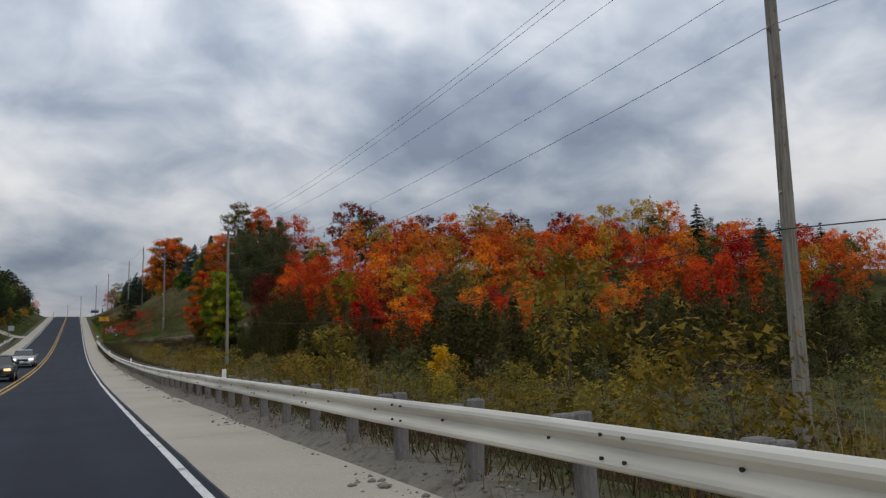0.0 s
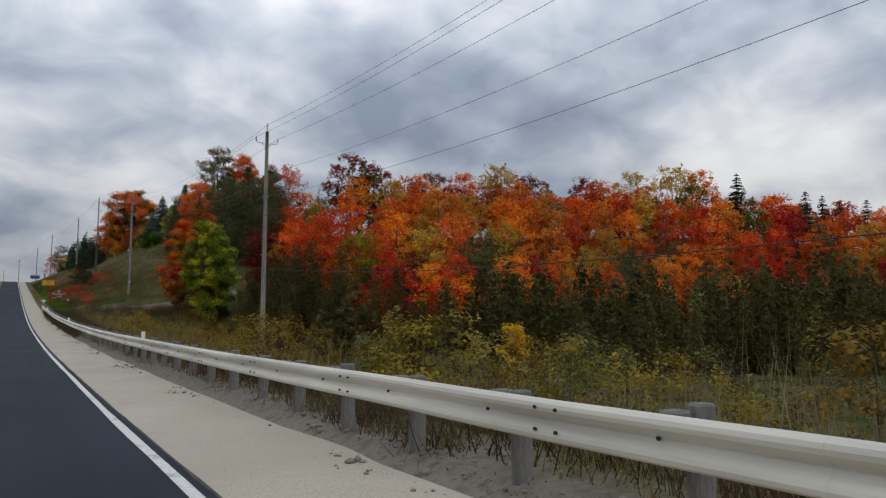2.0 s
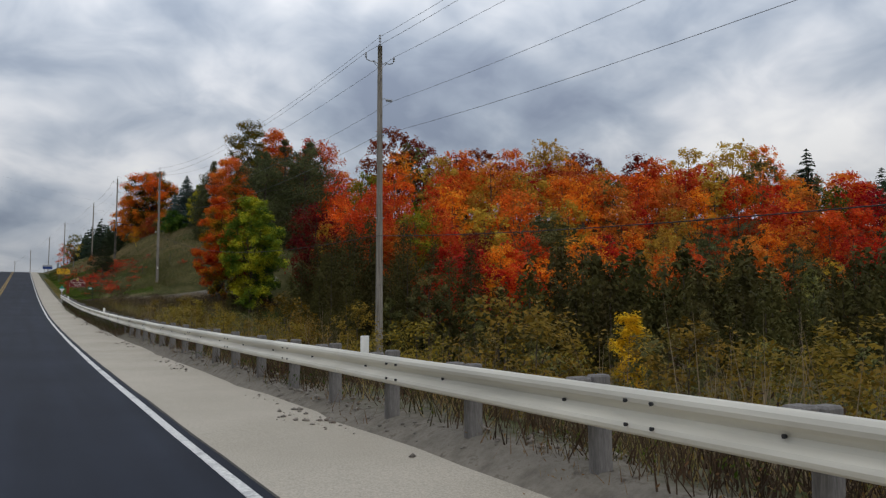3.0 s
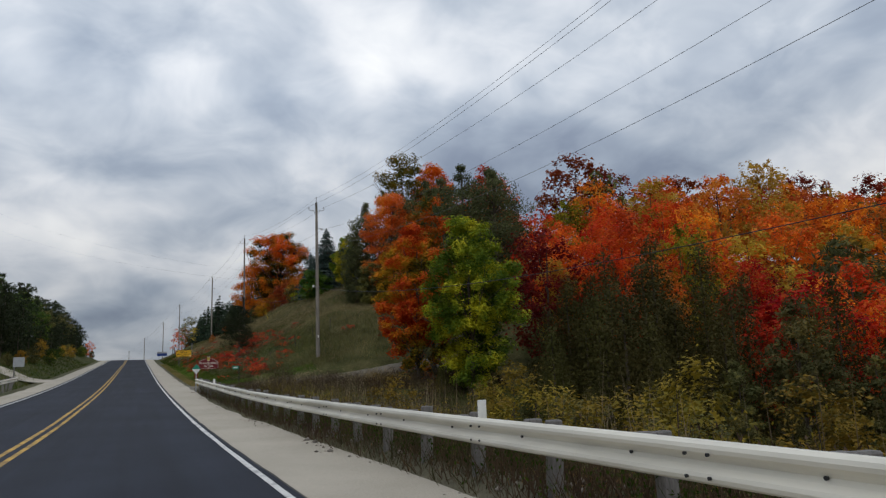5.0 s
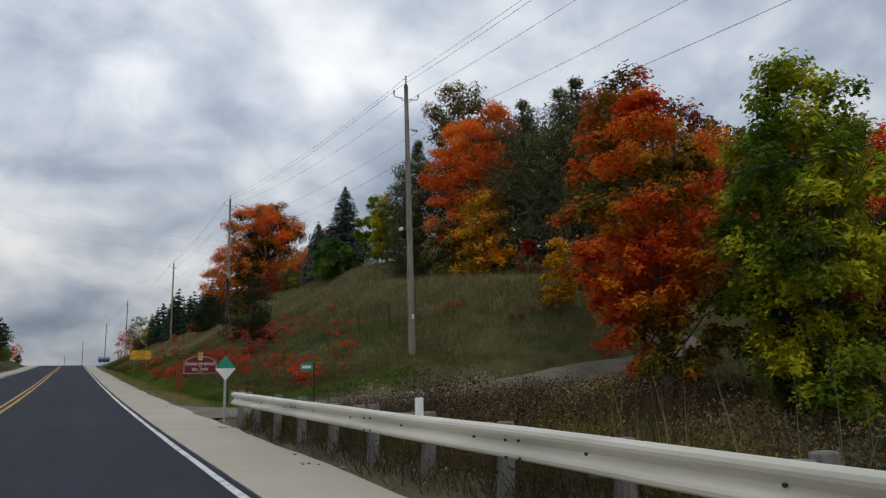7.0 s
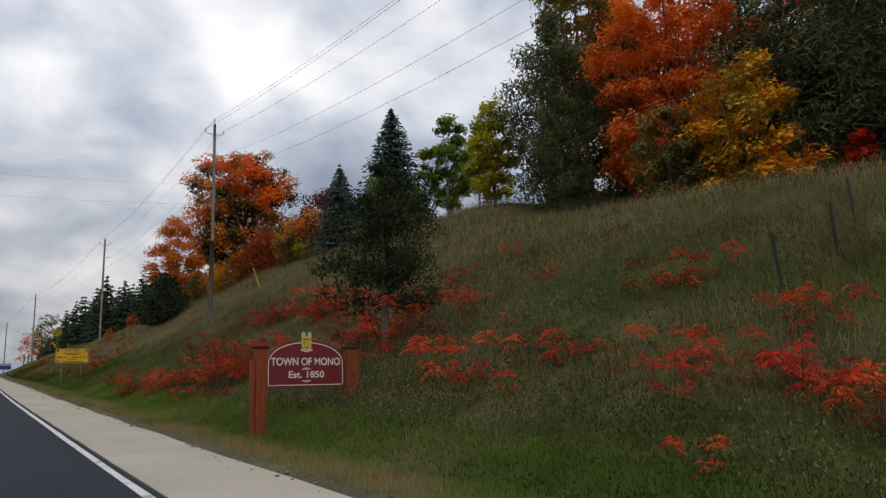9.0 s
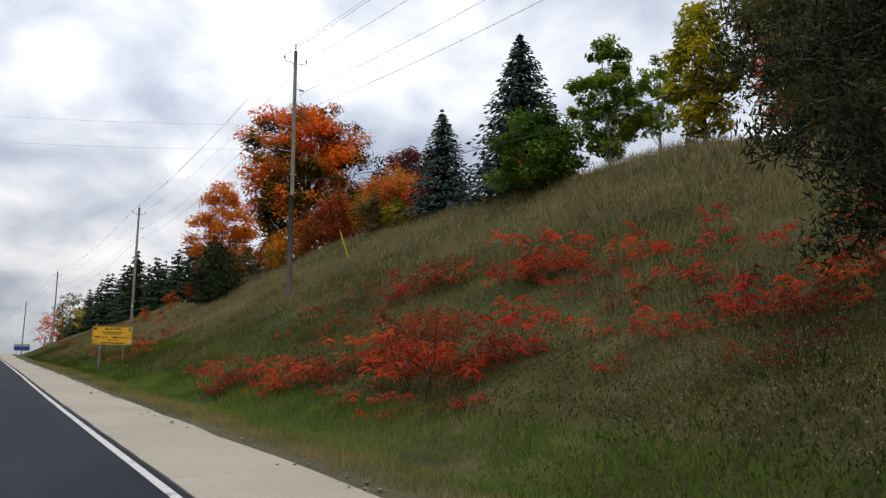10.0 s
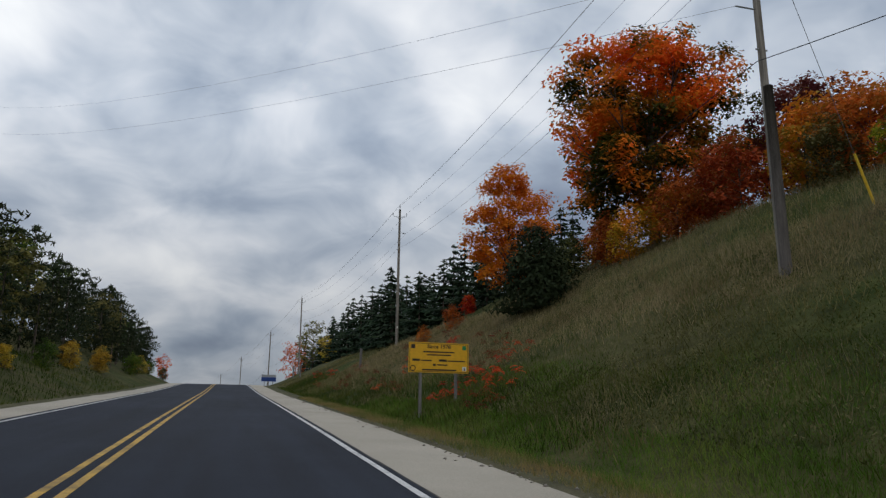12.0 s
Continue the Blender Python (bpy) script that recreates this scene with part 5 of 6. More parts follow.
place("maple_tree", broad_tree(10.5, 2.6, 6500, .14, .04, 60, .9, 20, lump=.8), 22.0, 121.0, "green", "green maple turning yellow above the guardrail", "tree")
place("maple_tree", broad_tree(14.2, 3.2, 10000, .14, .2, 70, .9, 22, lump=.8), 21.2, 127.8, "turning", "tall maple turning from green to orange", "tree")
place("maple_tree", broad_tree(11.4, 2.75, 14000, .12, .03, 80, .8, 26, lump=.8, wide_at=.42), 18.2, 123.2, "ember", "orange and red maple beside the green maple", "tree", turn=200)
place("maple_tree", broad_tree(4.0, 1.15, 1900, .10, .12, 30, .8, 16, lump=.9), 21.6, 134.2, "yellow", "bright yellow maple at the foot of the hill", "tree")
place("maple_tree", broad_tree(13.0, 3.7, 19000, .125, .06, 100, .9, 30, .2, .75, wide_at=.56), 25.9, 151.6, "russet", "broad russet-orange maple on the hilltop", "tree", turn=10)
place("maple_tree", broad_tree(6.8, 2.4, 4200, .13, .02, 40, .9, 18, lump=.85), 24.6, 147.2, "amber", "amber sapling beside the russet maple", "tree")
place("maple_tree", broad_tree(5.0, 1.7, 2600, .12, .02, 30, .9, 14, lump=.9), 23.0, 149.6, "olive", "dull olive sapling under the russet maple", "tree")
place("maple_tree", broad_tree(16.0, 3.6, 5200, .17, .3, 70, .85, 24, lump=.8, wide_at=.55), 31.2, 162.5, "thin", "tall thin-leaved maple on the hilltop", "tree")
place("maple_tree", broad_tree(15.2, 3.6, 6000, .18, .25, 60, .85, 20, lump=.8), 36.2, 164.3, "orange", "bright orange maple on the hilltop", "tree")
place("maple_tree", broad_tree(17.0, 3.2, 4200, .18, .3, 50, .85, 16, lump=.85), 37.6, 151.2, "red", "tall red maple behind the hilltop pines", "tree")
EDGE_PINE = pine_tree(14, 3.1, 12500, .21, 18, .01, tuft=1.0)
PINES = [pine_tree(14, 3.6, 12500, .17, 15, .01, tuft=.85), pine_tree(14, 4.0, 13000, .17, 14, .01, tuft=.85), pine_tree(14, 3.3, 11500, .17, 15, .01, tuft=.85)]
for k, (x, y, h) in enumerate(((24.9, 158.0, 11.4), (22.9, 155.8, 7.5), (27.6, 155.0, 12.0), (28.6, 147.4, 14.2), (28.4, 142.6, 13.6), (32.0, 145.4, 16.0), (33.4, 140.6, 14.5), (36.4, 147.5, 16.5), (31.0, 151.0, 14.0))):
    place("pine_tree", EDGE_PINE if k < 3 else PINES[k % 3], x, y, "pine", "dark bushy pine on the hilltop", "tree", "pines on the hilltop", h / 14)
place("pine_tree", pine_tree(5.25, 1.55, 9000, .08, 8, .22, tuft=.7), 9.0, 147.6, "dark_pine", "small ragged pine on the open hillside", "tree")
place("spruce_tree", spruce_tree(9.4, 3.6, 50, 20, .23, .24), 23.8, 173.8, "spruce", "blue-green spruce on the hill crest", "tree", "spruces on the crest")
place("spruce_tree", spruce_tree(6.9, 2.5, 44, 18, .20, .24), 23.1, 181.0, "spruce", "blue-green spruce on the hill crest", "tree", "spruces on the crest")
place("birch_tree", broad_tree(7.2, 1.95, 7000, .12, .16, 46, 1.0, 18, .09, .8, "pale_bark", .36), 24.7, 168.4, "birch_green", "slim green birch on the hill crest", "tree", "birches on the crest")
place("birch_tree", broad_tree(5.2, 1.3, 1500, .11, .22, 30, 1.0, 18, .07, .75, "pale_bark"), 25.1, 165.6, "birch_green", "thin-leaved green birch on the hill crest", "tree", "birches on the crest")
place("birch_tree", broad_tree(6.0, 1.9, 4200, .13, .02, 46, 1.0, 18, .1, .85, "bark"), 23.4, 161.8, "citron", "citron-yellow birch beside the hilltop pines", "tree", "birches on the crest")
place("bush", broad_tree(4.0, 2.3, 6500, .12, .0, 40, lump=.95), 21.0, 169.2, "green", "round dark green bush on the crest", "bush")
place("bush", broad_tree(2.0, .7, 700, .11, .0, 16), 20.2, 169.8, "orange", "small orange bush against the green bush", "bush", z=14.0)
place("maple_tree", broad_tree(12.9, 5.7, 24000, .165, .1, 110, .9, 34, .34, .8, wide_at=.46), 22.2, 201.4, "maple_mix", "large orange and red maple over the road", "tree", turn=75)
place("maple_tree", broad_tree(10.2, 3.6, 9500, .15, .03, 64, .85, 22, lump=.85), 19.6, 218.0, "bright_orange", "bright orange maple beside the large maple", "tree", sink=-.2)
place("cedar_tree", cedar_tree(4.6, 2.3, 9000, .12, .5, 46), 15.0, 201.6, "dark_pine", "round dark cedar on the roadside bank", "tree")
place("maple_tree", broad_tree(8.6, 3.4, 5200, .17, .15, 44, lump=.9), 29.6, 197.4, "purple", "purple-leaved tree behind the shrubs", "tree")
SHRUBS = [broad_tree(4.0, 1.9, 1300, .13, .0, 36, 1, 14), broad_tree(3.4, 1.7, 1200, .13, .0, 34, 1, 14)]
for x, y, c, s in ((20.4, 196.4, "dull_rust", .9), (21.6, 193.0, "dull_rust", 1.05), (22.8, 190.2, "amber", 1.1), (23.4, 187.2, "rust", 1.05), (24.0, 184.2, "scarlet", .8), (19.2, 201.6, "dull_rust", .8), (21.2, 199.4, "amber", .9), (23.8, 198.2, "dull_rust", 1.0), (25.4, 200.2, "dull_rust", 1.0), (18.4, 204.2, "olive", .7), (20.6, 204.6, "dull_rust", .8), (22.4, 195.4, "dull_rust", 1.1), (24.2, 189.0, "dull_rust", 1.2), (21.8, 187.6, "olive", .75), (21.9, 184.6, "lime", .6), (19.0, 198.8, "amber", .8), (24.6, 191.5, "dull_rust", 1.3), (25.6, 187.5, "red", 1.0), (25.4, 178.0, "red", .7), (25.8, 176.8, "rust", .8), (15.4, 219.0, "dull_rust", .5), (17.9, 223.0, "red", .5), (12.6, 217.0, "dull_rust", .4)):
    place("bush", SHRUBS[int(x * 10) % 2], x, y, c, "autumn shrub in %s leaf on the hillside" % {"scarlet": "scarlet", "ember": "orange and green", "olive": "dull olive", "lime": "yellow-green", "amber": "amber", "dull_rust": "dull rust"}.get(c, WORDS.get(c, c)), "bush", "hillside shrubs", s)


place("bush", broad_tree(3.0, .95, 2000, .08, .02, 30, 1, 12, .03, .85), 26.0, 143.6, "red", "ragged red shrub before the hilltop pines", "bush")


# ---- bushes of the wet hollow ----
def hollow_bushes():
    low = [broad_tree(2.2, 1.5, 200, .13, .0, 12, 1, 2), broad_tree(1.8, 1.3, 180, .13, .0, 10, 1, 2), broad_tree(2.7, 1.4, 200, .135, .0, 12, 1.2, 2)]
    tones = [("goldenrod", "yellowing goldenrod clump"), ("goldenrod", "yellowing goldenrod clump"), ("willow", "dull olive willow bush"), ("goldenrod", "golden willow bush"), ("willow", "dull olive willow bush"), ("brush", "bare brown bush")]
    fine = [broad_tree(h, r, 920, .053, .0, 12, up, 5, .02, .8, fuzz=.24) for h, r, up in ((2.1, 1.1, 1.35), (1.8, 1.15, 1.2), (2.4, .9, 1.5))]
    middle = [broad_tree(2.3, 1.4, 600, .075, .0, 13, 1.2, 3, lump=.85, fuzz=.26), broad_tree(2.0, 1.5, 560, .075, .0, 12, 1, 3, lump=.85, fuzz=.26)]
    set_down = []
    for x0, x1, y0, y1, gap, size in ((7.4, 12.5, -2, 112, 2.05, 1.2), (12.5, 30, 12, 104, 3.4, 1.1), (30, 100, 18, 96, 5.2, 1.7)):
        for _ in range(int((x1 - x0) * (y1 - y0) / gap ** 2 * 2.2)):
            x, y = random.uniform(x0, x1), random.uniform(y0, y1)
            if y > 99 - .30 * max(x - 60, 0) or any((x - a) ** 2 + (y - b) ** 2 < gap * gap for a, b in set_down) or not clear_of(x, y, 2.0):
                continue
            set_down.append((x, y))
            c, words = random.choice(tones[:4] if x < 12.5 else tones[2:] if x > 18 else tones if noise.noise((x * .07, y * .07, 4)) > -.05 else tones[2:])
            place("bush", random.choice(fine if x < 12.5 else middle if x < 24 else low), x, y, c, words + " in the wet hollow", "bush", "bushes in the hollow", size * random.uniform(.7, 1.2) * (1.25 if 12.5 < x < 21 else 1), stretch=random.uniform(.8, 1.15))


hollow_bushes()
SCRUB = [broad_tree(1.5, 1.2, 560, .042, .0, 20, 1, 4, .02), broad_tree(1.2, 1.0, 500, .042, .0, 16, 1, 4, .02)]
for x, y, s in ((20.2, 115.4, .34), (22.6, 114.6, .42), (18.4, 119.4, .26), (25.0, 116.6, .75), (26.8, 115.0, .85), (29.0, 117.4, 1.0), (27.0, 117.4, .95), (31.0, 118.5, 1.15), (28.9, 119.6, .9), (24.0, 113.6, .6), (25.2, 108.6, 1.2), (28.4, 110.8, 1.3), (31.2, 113.4, 1.4), (33.2, 108.8, 1.2), (30.2, 106.4, 1.05), (23.6, 104.6, .72), (25.8, 106.4, .85), (27.6, 109.6, .95), (24.2, 109.0, .9), (30.2, 110.4, 1.0), (26.2, 112.6, 1.0), (28.6, 114.6, 1.05), (31.8, 107.8, .8), (22.4, 111.8, .8), (33.6, 111.6, 1.05), (21.8, 107.2, .6), (29.8, 102.0, .6)):
    place("cedar_tree", FINE_CEDARS[int(y) % 2], x, y, "cedar", "dark olive cedar at the foot of the slope", "tree", "cedars below the slope", s)
for k in range(26):
    x, y = 6.6 + k * .55, 122.6 + random.uniform(-.9, 1.3)
    place("bush", SCRUB[k % 2], x, y, random.choice(["brush", "brush", "reed"]), "dead brown scrub before the gravel driveway", "bush", "scrub before the driveway", random.uniform(.85, 1.2))
for k in range(46):
    x, y = random.uniform(7, 19), random.uniform(103, 123)
    place("bush", SCRUB[k % 2], x, y, random.choice(["brush", "brush", "brush", "goldenrod"]), "dead brown scrub before the gravel driveway", "bush", "scrub before the driveway", random.uniform(.7, 1.2))


# ---- spruce plantation beyond, and the bank across the road ----
def far_rows():
    spr = [spruce_tree(9, rr, 17, 8, .48, .2, .78) for rr in (2.5, 2.8)]
    for x, y, s in ((25.4, 221.0, .78), (27.4, 222.8, .86), (29.4, 221.2, .84), (31.2, 223.6, .9), (23.4, 223.4, .75)):
        place("spruce_tree", spr[int(y) % 2], x, y, "dark_spruce", "dark spruce behind the orange maple", "tree", "spruces behind the maples", s)
    for x0 in np.arange(16.5, 27, 3.6):
        for y0 in np.arange(226, 346, 4.0):
            x, y = x0 + random.uniform(-1.3, 1.3), y0 + random.uniform(-1.3, 1.3)
            if x < 19 and y < 236:
                continue
            place("spruce_tree", random.choice(spr), x, y, "dark_spruce", "dark spruce in a dense plantation", "tree", "spruce plantation", random.uniform(.72, 1.05) * (1.0 if y < 300 else .85))
    place("maple_tree", MAPLES[1], 15.0, 292, "gold", "golden maple at the plantation's edge", "tree", scale=.45)
    place("maple_tree", MAPLES[2], 14.0, 306, "olive", "olive tree at the plantation's edge", "tree", scale=.8)
    place("maple_tree", MAPLES[0], 13.5, 338, "red", "red maple near the hill crest", "tree", scale=.8)
    bank_pine = [pine_tree(12, 3.8, 2100, .32, 11, .01, tuft=.85, limbs=False), pine_tree(12, 3.4, 1900, .32, 12, .01, tuft=.85, limbs=False)]
    for i in range(26):
        y = 172 + i * 6.3 + random.uniform(-2, 2)
        for row in range(2):
            x = -15.5 - row * 4.5 - random.uniform(0, 2.5)
            s = random.uniform(.62, .95) * (.85 if row == 0 else 1.1)
            if y > 318 and row == 0:
                continue
            if random.random() < .78:
                place("pine_tree", random.choice(bank_pine if y < 215 else FAR_PINE), x, y, "dark_pine", "dark pine on the bank across the road", "tree", "trees across the road", s)
            else:
                place("maple_tree", random.choice(MAPLES), x, y, random.choice(["green", "green", "olive"]), "green broadleaf tree on the bank across the road", "tree", "trees across the road", s * .85)
    for i in range(20):
        place("pine_tree", bank_pine[i % 2] if i < 9 else FAR_PINE[i % 2], -17.5 - random.uniform(0, 5 if i < 9 else 14), 160 + random.uniform(0, 24), "dark_pine", "dark pine on the bank across the road", "tree", "trees across the road", random.uniform(.6, .9))
    for k in range(16):
        place("pine_tree", FAR_PINE[k % 2], -13.6 - random.uniform(0, 1.6), 174 + k * 8.5 + random.uniform(-2, 2), "dark_pine", "low dark pine at the edge of the far bank", "tree", "trees across the road", random.uniform(.32, .5))
    place("maple_tree", MAPLES[3], -13.5, 327, "scarlet", "scarlet maple at the end of the far bank", "tree", scale=.45)
    place("maple_tree", MAPLES[0], -19.5, 172, "orange", "orange maple among pines across the road", "tree", scale=.6)
    for k in range(16):
        place("bush", SHRUBS[k % 2], -11.4 - random.uniform(0, 2.5), 165 + k * 9.5, random.choice(["olive", "green", "gold", "olive"]), "low shrub on the bank across the road", "bush", "shrubs across the road", random.uniform(.4, .75))


far_rows()


# ---- sumac thickets ----
def sumac(h, n_stems, fronds, spread=.62):
    """A sumac clump: bare crooked stems, each with a drooping umbrella of long fronds at its tip."""
    pieces, P, D, A, S = [], [], [], [], []
    for k in range(n_stems):
        w, reach = k * 2.4 + rng.uniform(-.5, .5), rng.uniform(.15, 1.0) * h * spread
        tip = np.array([math.cos(w) * reach, math.sin(w) * reach, h * rng.uniform(.35, .97)])
        foot = np.array([math.cos(w) * .14, math.sin(w) * .14, -.15])
        mid = foot * .45 + tip * .55 + rng.normal(size=3) * .05 * h + np.array([0, 0, -.06 * h])
        pieces.append(tube([foot, mid, tip], [.009, .007, .004], 4, False))
        for j in range(fronds):
            a = j * 2.4 + rng.uniform(-.4, .4)
            rise = rng.uniform(-.25, .6)
            d = np.array([math.cos(a), math.sin(a), rise])
            L = rng.uniform(.22, .40)
            back = tip + np.array([0, 0, rng.uniform(-.22, .06)])
            for q in (.2, .38, .56, .72, .87, 1.0):
                p = back + d * L * q + np.array([0, 0, -.55 * L * q * q])
                for e in (-1, 1):
                    side = np.array([-d[1], d[0], 0]) * e
                    P.append(p + side * .05)
                    A.append(side + np.array([d[0], d[1], 0]) * .55 + np.array([0, 0, -.7]))
                    D.append(np.array([0, 0, 1]) + side * .5 + rng.normal(size=3) * .3)
                    S.append(rng.uniform(.042, .074))
    V, F = sprays(np.array(P), np.array(D), np.array(S), .38, .12, np.array(A))
    return mesh("trunk", *joined(pieces), M["dark_bark"], True), leaf_mesh("crown", V, F)


SUMACS = [sumac(1.3, 5, 8, .8), sumac(1.3, 6, 7, 1.0), sumac(1.3, 4, 8, .7)]
# x, y and height of each clump
LOWER_BAND = [(6.0, 165.5, 1.3), (6.5, 165, .9), (6.7, 163.8, .75), (6.2, 161.7, 1.05), (6.4, 161.1, 1.1), (6.6, 160.7, 1), (6.7, 159.7, .75), (7, 159.5, .75), (7.6, 159.7, .9), (7.8, 159.3, .8), (7.7, 158.4, .9), (8.4, 158.6, .95), (8.4, 158.1, 1), (8.4, 157.7, 1.05), (7.6, 157.1, .8), (7.3, 156.5, 1.4), (7.1, 155.9, 1.4), (6.8, 155.3, 1.5), (7, 155, 1.4), (7.4, 155, 1.1), (7.9, 155, .8), (7.9, 154.5, 1.05), (8.3, 154.4, .95), (8.2, 154.1, 1), (9.1, 155.4, .75), (7.7, 157.5, .75), (7.7, 156.6, .9), (6.2, 164.4, 1)]
LOWEST = [(6, 161.6, .4), (6.4, 158.8, .4), (6.8, 157, .35), (5.8, 155.2, .55), (6.1, 154.8, .45), (6.4, 153.9, .5), (6.6, 153.5, .4), (6.3, 170, .5), (7.6, 161.4, .75), (9.2, 165.7, 1), (9.6, 164, 1), (9.2, 169.6, .5), (10.4, 169.9, .6), (11.4, 168.4, .9), (6, 157.4, .4)]
UPPER_BAND = [(11.2, 165.5, 1.15), (11.4, 164.5, 1), (11.6, 164.1, 1.1), (11.6, 163.2, 1.1), (11.5, 162.3, 1), (11.7, 162.1, .9), (12, 161.4, .7), (12.3, 160.7, .55), (11.6, 159.8, .55), (11.7, 159.1, .5), (12.4, 159.2, .95), (11.8, 158.2, 1.2), (11.7, 157.5, 1.2), (11.9, 157.2, 1.1), (12.3, 157.1, .9), (11.9, 156.6, .75), (11.7, 156, .8), (11.4, 155.6, .8), (11.4, 157.2, .5), (11.3, 152.8, .9), (12.5, 151.7, .75), (10.9, 148.8, 1.3), (11.9, 148.3, .8), (11.3, 146.7, .6), (10.2, 145.1, .5), (14.6, 149.3, .6), (12.4, 145, .65), (14.4, 144.4, .55), (13.2, 150.5, 1), (14.3, 147.5, .65), (10.2, 153.6, .9), (10.5, 149.4, 1), (9.1, 151.3, .8), (9.6, 149.9, 1.1), (8.3, 148.6, .9), (7.9, 151.5, .5), (13.1, 153.6, .7), (13.6, 156.4, .7), (12.2, 154.7, .9), (9.1, 153.2, .7)]
FOOT_OF_HILL = [(7.7, 143, .85), (7.5, 142, 1.05), (9.2, 141.6, .6), (7.6, 140.7, .4), (10, 143.7, .4), (9.7, 150.5, 1.2), (9.4, 146.5, 1.2), (8.6, 146.8, 1), (8.9, 140.7, 1), (8.2, 137.7, .75), (9.3, 138.4, .8), (9.4, 136.5, .95), (8.8, 135.1, 1.15), (7.8, 133.6, .65), (11.3, 137.2, .85), (11.7, 141.2, 1.1), (12.4, 140.2, .8), (10.6, 135.1, .5), (6.4, 135.7, .35), (9.9, 133.9, .35), (17, 137, .75), (19.5, 134.4, .85), (21.7, 135.1, .85), (8.9, 136.2, .95), (9.1, 137.2, .85), (8.6, 139.2, .7), (11.9, 137.9, .7), (8.5, 134.3, .8)]
FURTHER_ON = [(10.4, 195.4), (10.5, 192.9), (7.6, 187.2), (7.8, 189.8), (7.9, 209.3), (7.1, 200.4), (7.3, 204.0), (6.9, 214.8), (6.6, 226.2), (9.2, 198.6), (11.6, 199.5), (7.6, 219.6), (8.2, 233.0), (7.7, 241.0), (8.8, 250.0), (12.6, 222.0), (8.6, 193.4), (9.4, 205.5), (10.6, 212.0), (9.0, 222.5), (12.4, 208.4), (6.6, 190.6), (6.9, 186.0), (13.8, 214.5)]
for rows, dull_share in ((LOWER_BAND, .38), (LOWEST, .6), (UPPER_BAND, .4), (FOOT_OF_HILL, .38), ([(x, y, .8) for x, y in FURTHER_ON], .7)):
    for x, y, tall in rows:
        for k in range(2 if .75 < tall < 1.35 else 1):
            dx, dy = random.uniform(-.7, .7) * k, random.uniform(-.7, .7) * k
            dull = random.random() < dull_share
            place("sumac_shrub", random.choice(SUMACS), x + dx, y + dy, "sumac_dull" if dull else "sumac", "%s sumac shrub on the grassy hillside" % ("rusty red" if dull else "crimson"), "shrub", "sumac on the hillside",
                  max(tall, .45) / 1.3 * random.uniform(.85, 1.1) * (1 - .25 * k), sink=.02)


# ---- bare dead shrubs on the hillside ----
def dead_shrub(h):
    pieces = []
    for k in range(5):
        w = rng.uniform(0, 2 * math.pi)
        foot = np.array([.05 * math.cos(w), .05 * math.sin(w), -.1])
        tip = np.array([math.cos(w) * h * rng.uniform(.15, .5), math.sin(w) * h * rng.uniform(.15, .5), h * rng.uniform(.6, 1.0)])
        mid = (foot + tip) / 2 + rng.normal(size=3) * .07 * h
        pieces.append(tube([foot, mid, tip], [.009, .006, .002], 4))
        for j in range(4):
            q = rng.uniform(.35, .95)
            a = foot + (tip - foot) * q
            b = a + np.array([rng.normal() * .18, rng.normal() * .18, rng.uniform(.05, .3)]) * h
            pieces.append(tube([a, (a + b) / 2 + rng.normal(size=3) * .02, b], [.004, .003, .0015], 4))
    return mesh("dead_shrub", *joined(pieces), M["bark"], True)


DEAD = [dead_shrub(1.1), dead_shrub(.85), dead_shrub(1.35)]
for k, (x, y) in enumerate(((10.6, 139.4), (9.2, 136.4), (11.4, 141.6), (12.8, 137.6), (14.2, 141.0), (15.6, 143.8), (13.2, 146.2), (16.4, 139.6), (8.4, 142.6), (10.2, 150.6), (12.6, 153.4), (14.8, 148.6), (7.6, 156.4), (9.0, 160.2), (11.8, 168.0), (18.2, 150.4), (19.6, 146.0), (13.6, 160.6), (6.9, 150.2), (17.0, 156.8), (18.6, 186.0), (17.8, 190.4))):
    e = part("dead_shrub", DEAD[k % 3])
    e.matrix_world = pose(x, y, float(ground_z(x, y)), 0, 0, k * 67) @ Matrix.Diagonal((.8, .8, .8, 1))
    tagged(e, "bare grey dead shrub on the grassy hillside", "shrub", "dead shrubs on the hillside")


# ---- grass, reeds and weeds ----
def blades(n, region, height, width, lean=.35, seed=1, keep=None):
    """Single grass blades over a stretch of ground."""
    g = np.random.default_rng(seed)
    x0, x1, y0, y1 = region
    x, y = g.uniform(x0, x1, n), g.uniform(y0, y1, n)
    if keep is not None:
        k = keep(x, y, g)
        x, y = x[k], y[k]
    n = len(x)
    z = ground_z(x, y)
    h = height * g.uniform(.45, 1.25, n)
    w, a = width * g.uniform(.6, 1.4, n), g.uniform(0, 2 * np.pi, n)
    lx, ly = g.normal(0, lean, n) * h, g.normal(0, lean, n) * h
    V = np.empty((n, 3, 3))
    V[:, 0] = np.stack([x - np.cos(a) * w, y - np.sin(a) * w, z - .05], 1)
    V[:, 1] = np.stack([x + np.cos(a) * w, y + np.sin(a) * w, z - .05], 1)
    V[:, 2] = np.stack([x + lx, y + ly, z + h], 1)
    return V.reshape(-1, 3), np.arange(n * 3).reshape(-1, 3)


def patches(scale, cut, seed):
    def keep(x, y, g):
        v = np.sin(x * scale + seed) * np.sin(y * scale * .8 + 2 * seed) + .6 * np.sin(x * scale * 2.3 - y * scale * 1.7 + seed)
        return v + g.normal(0, .35, len(x)) > cut
    return keep


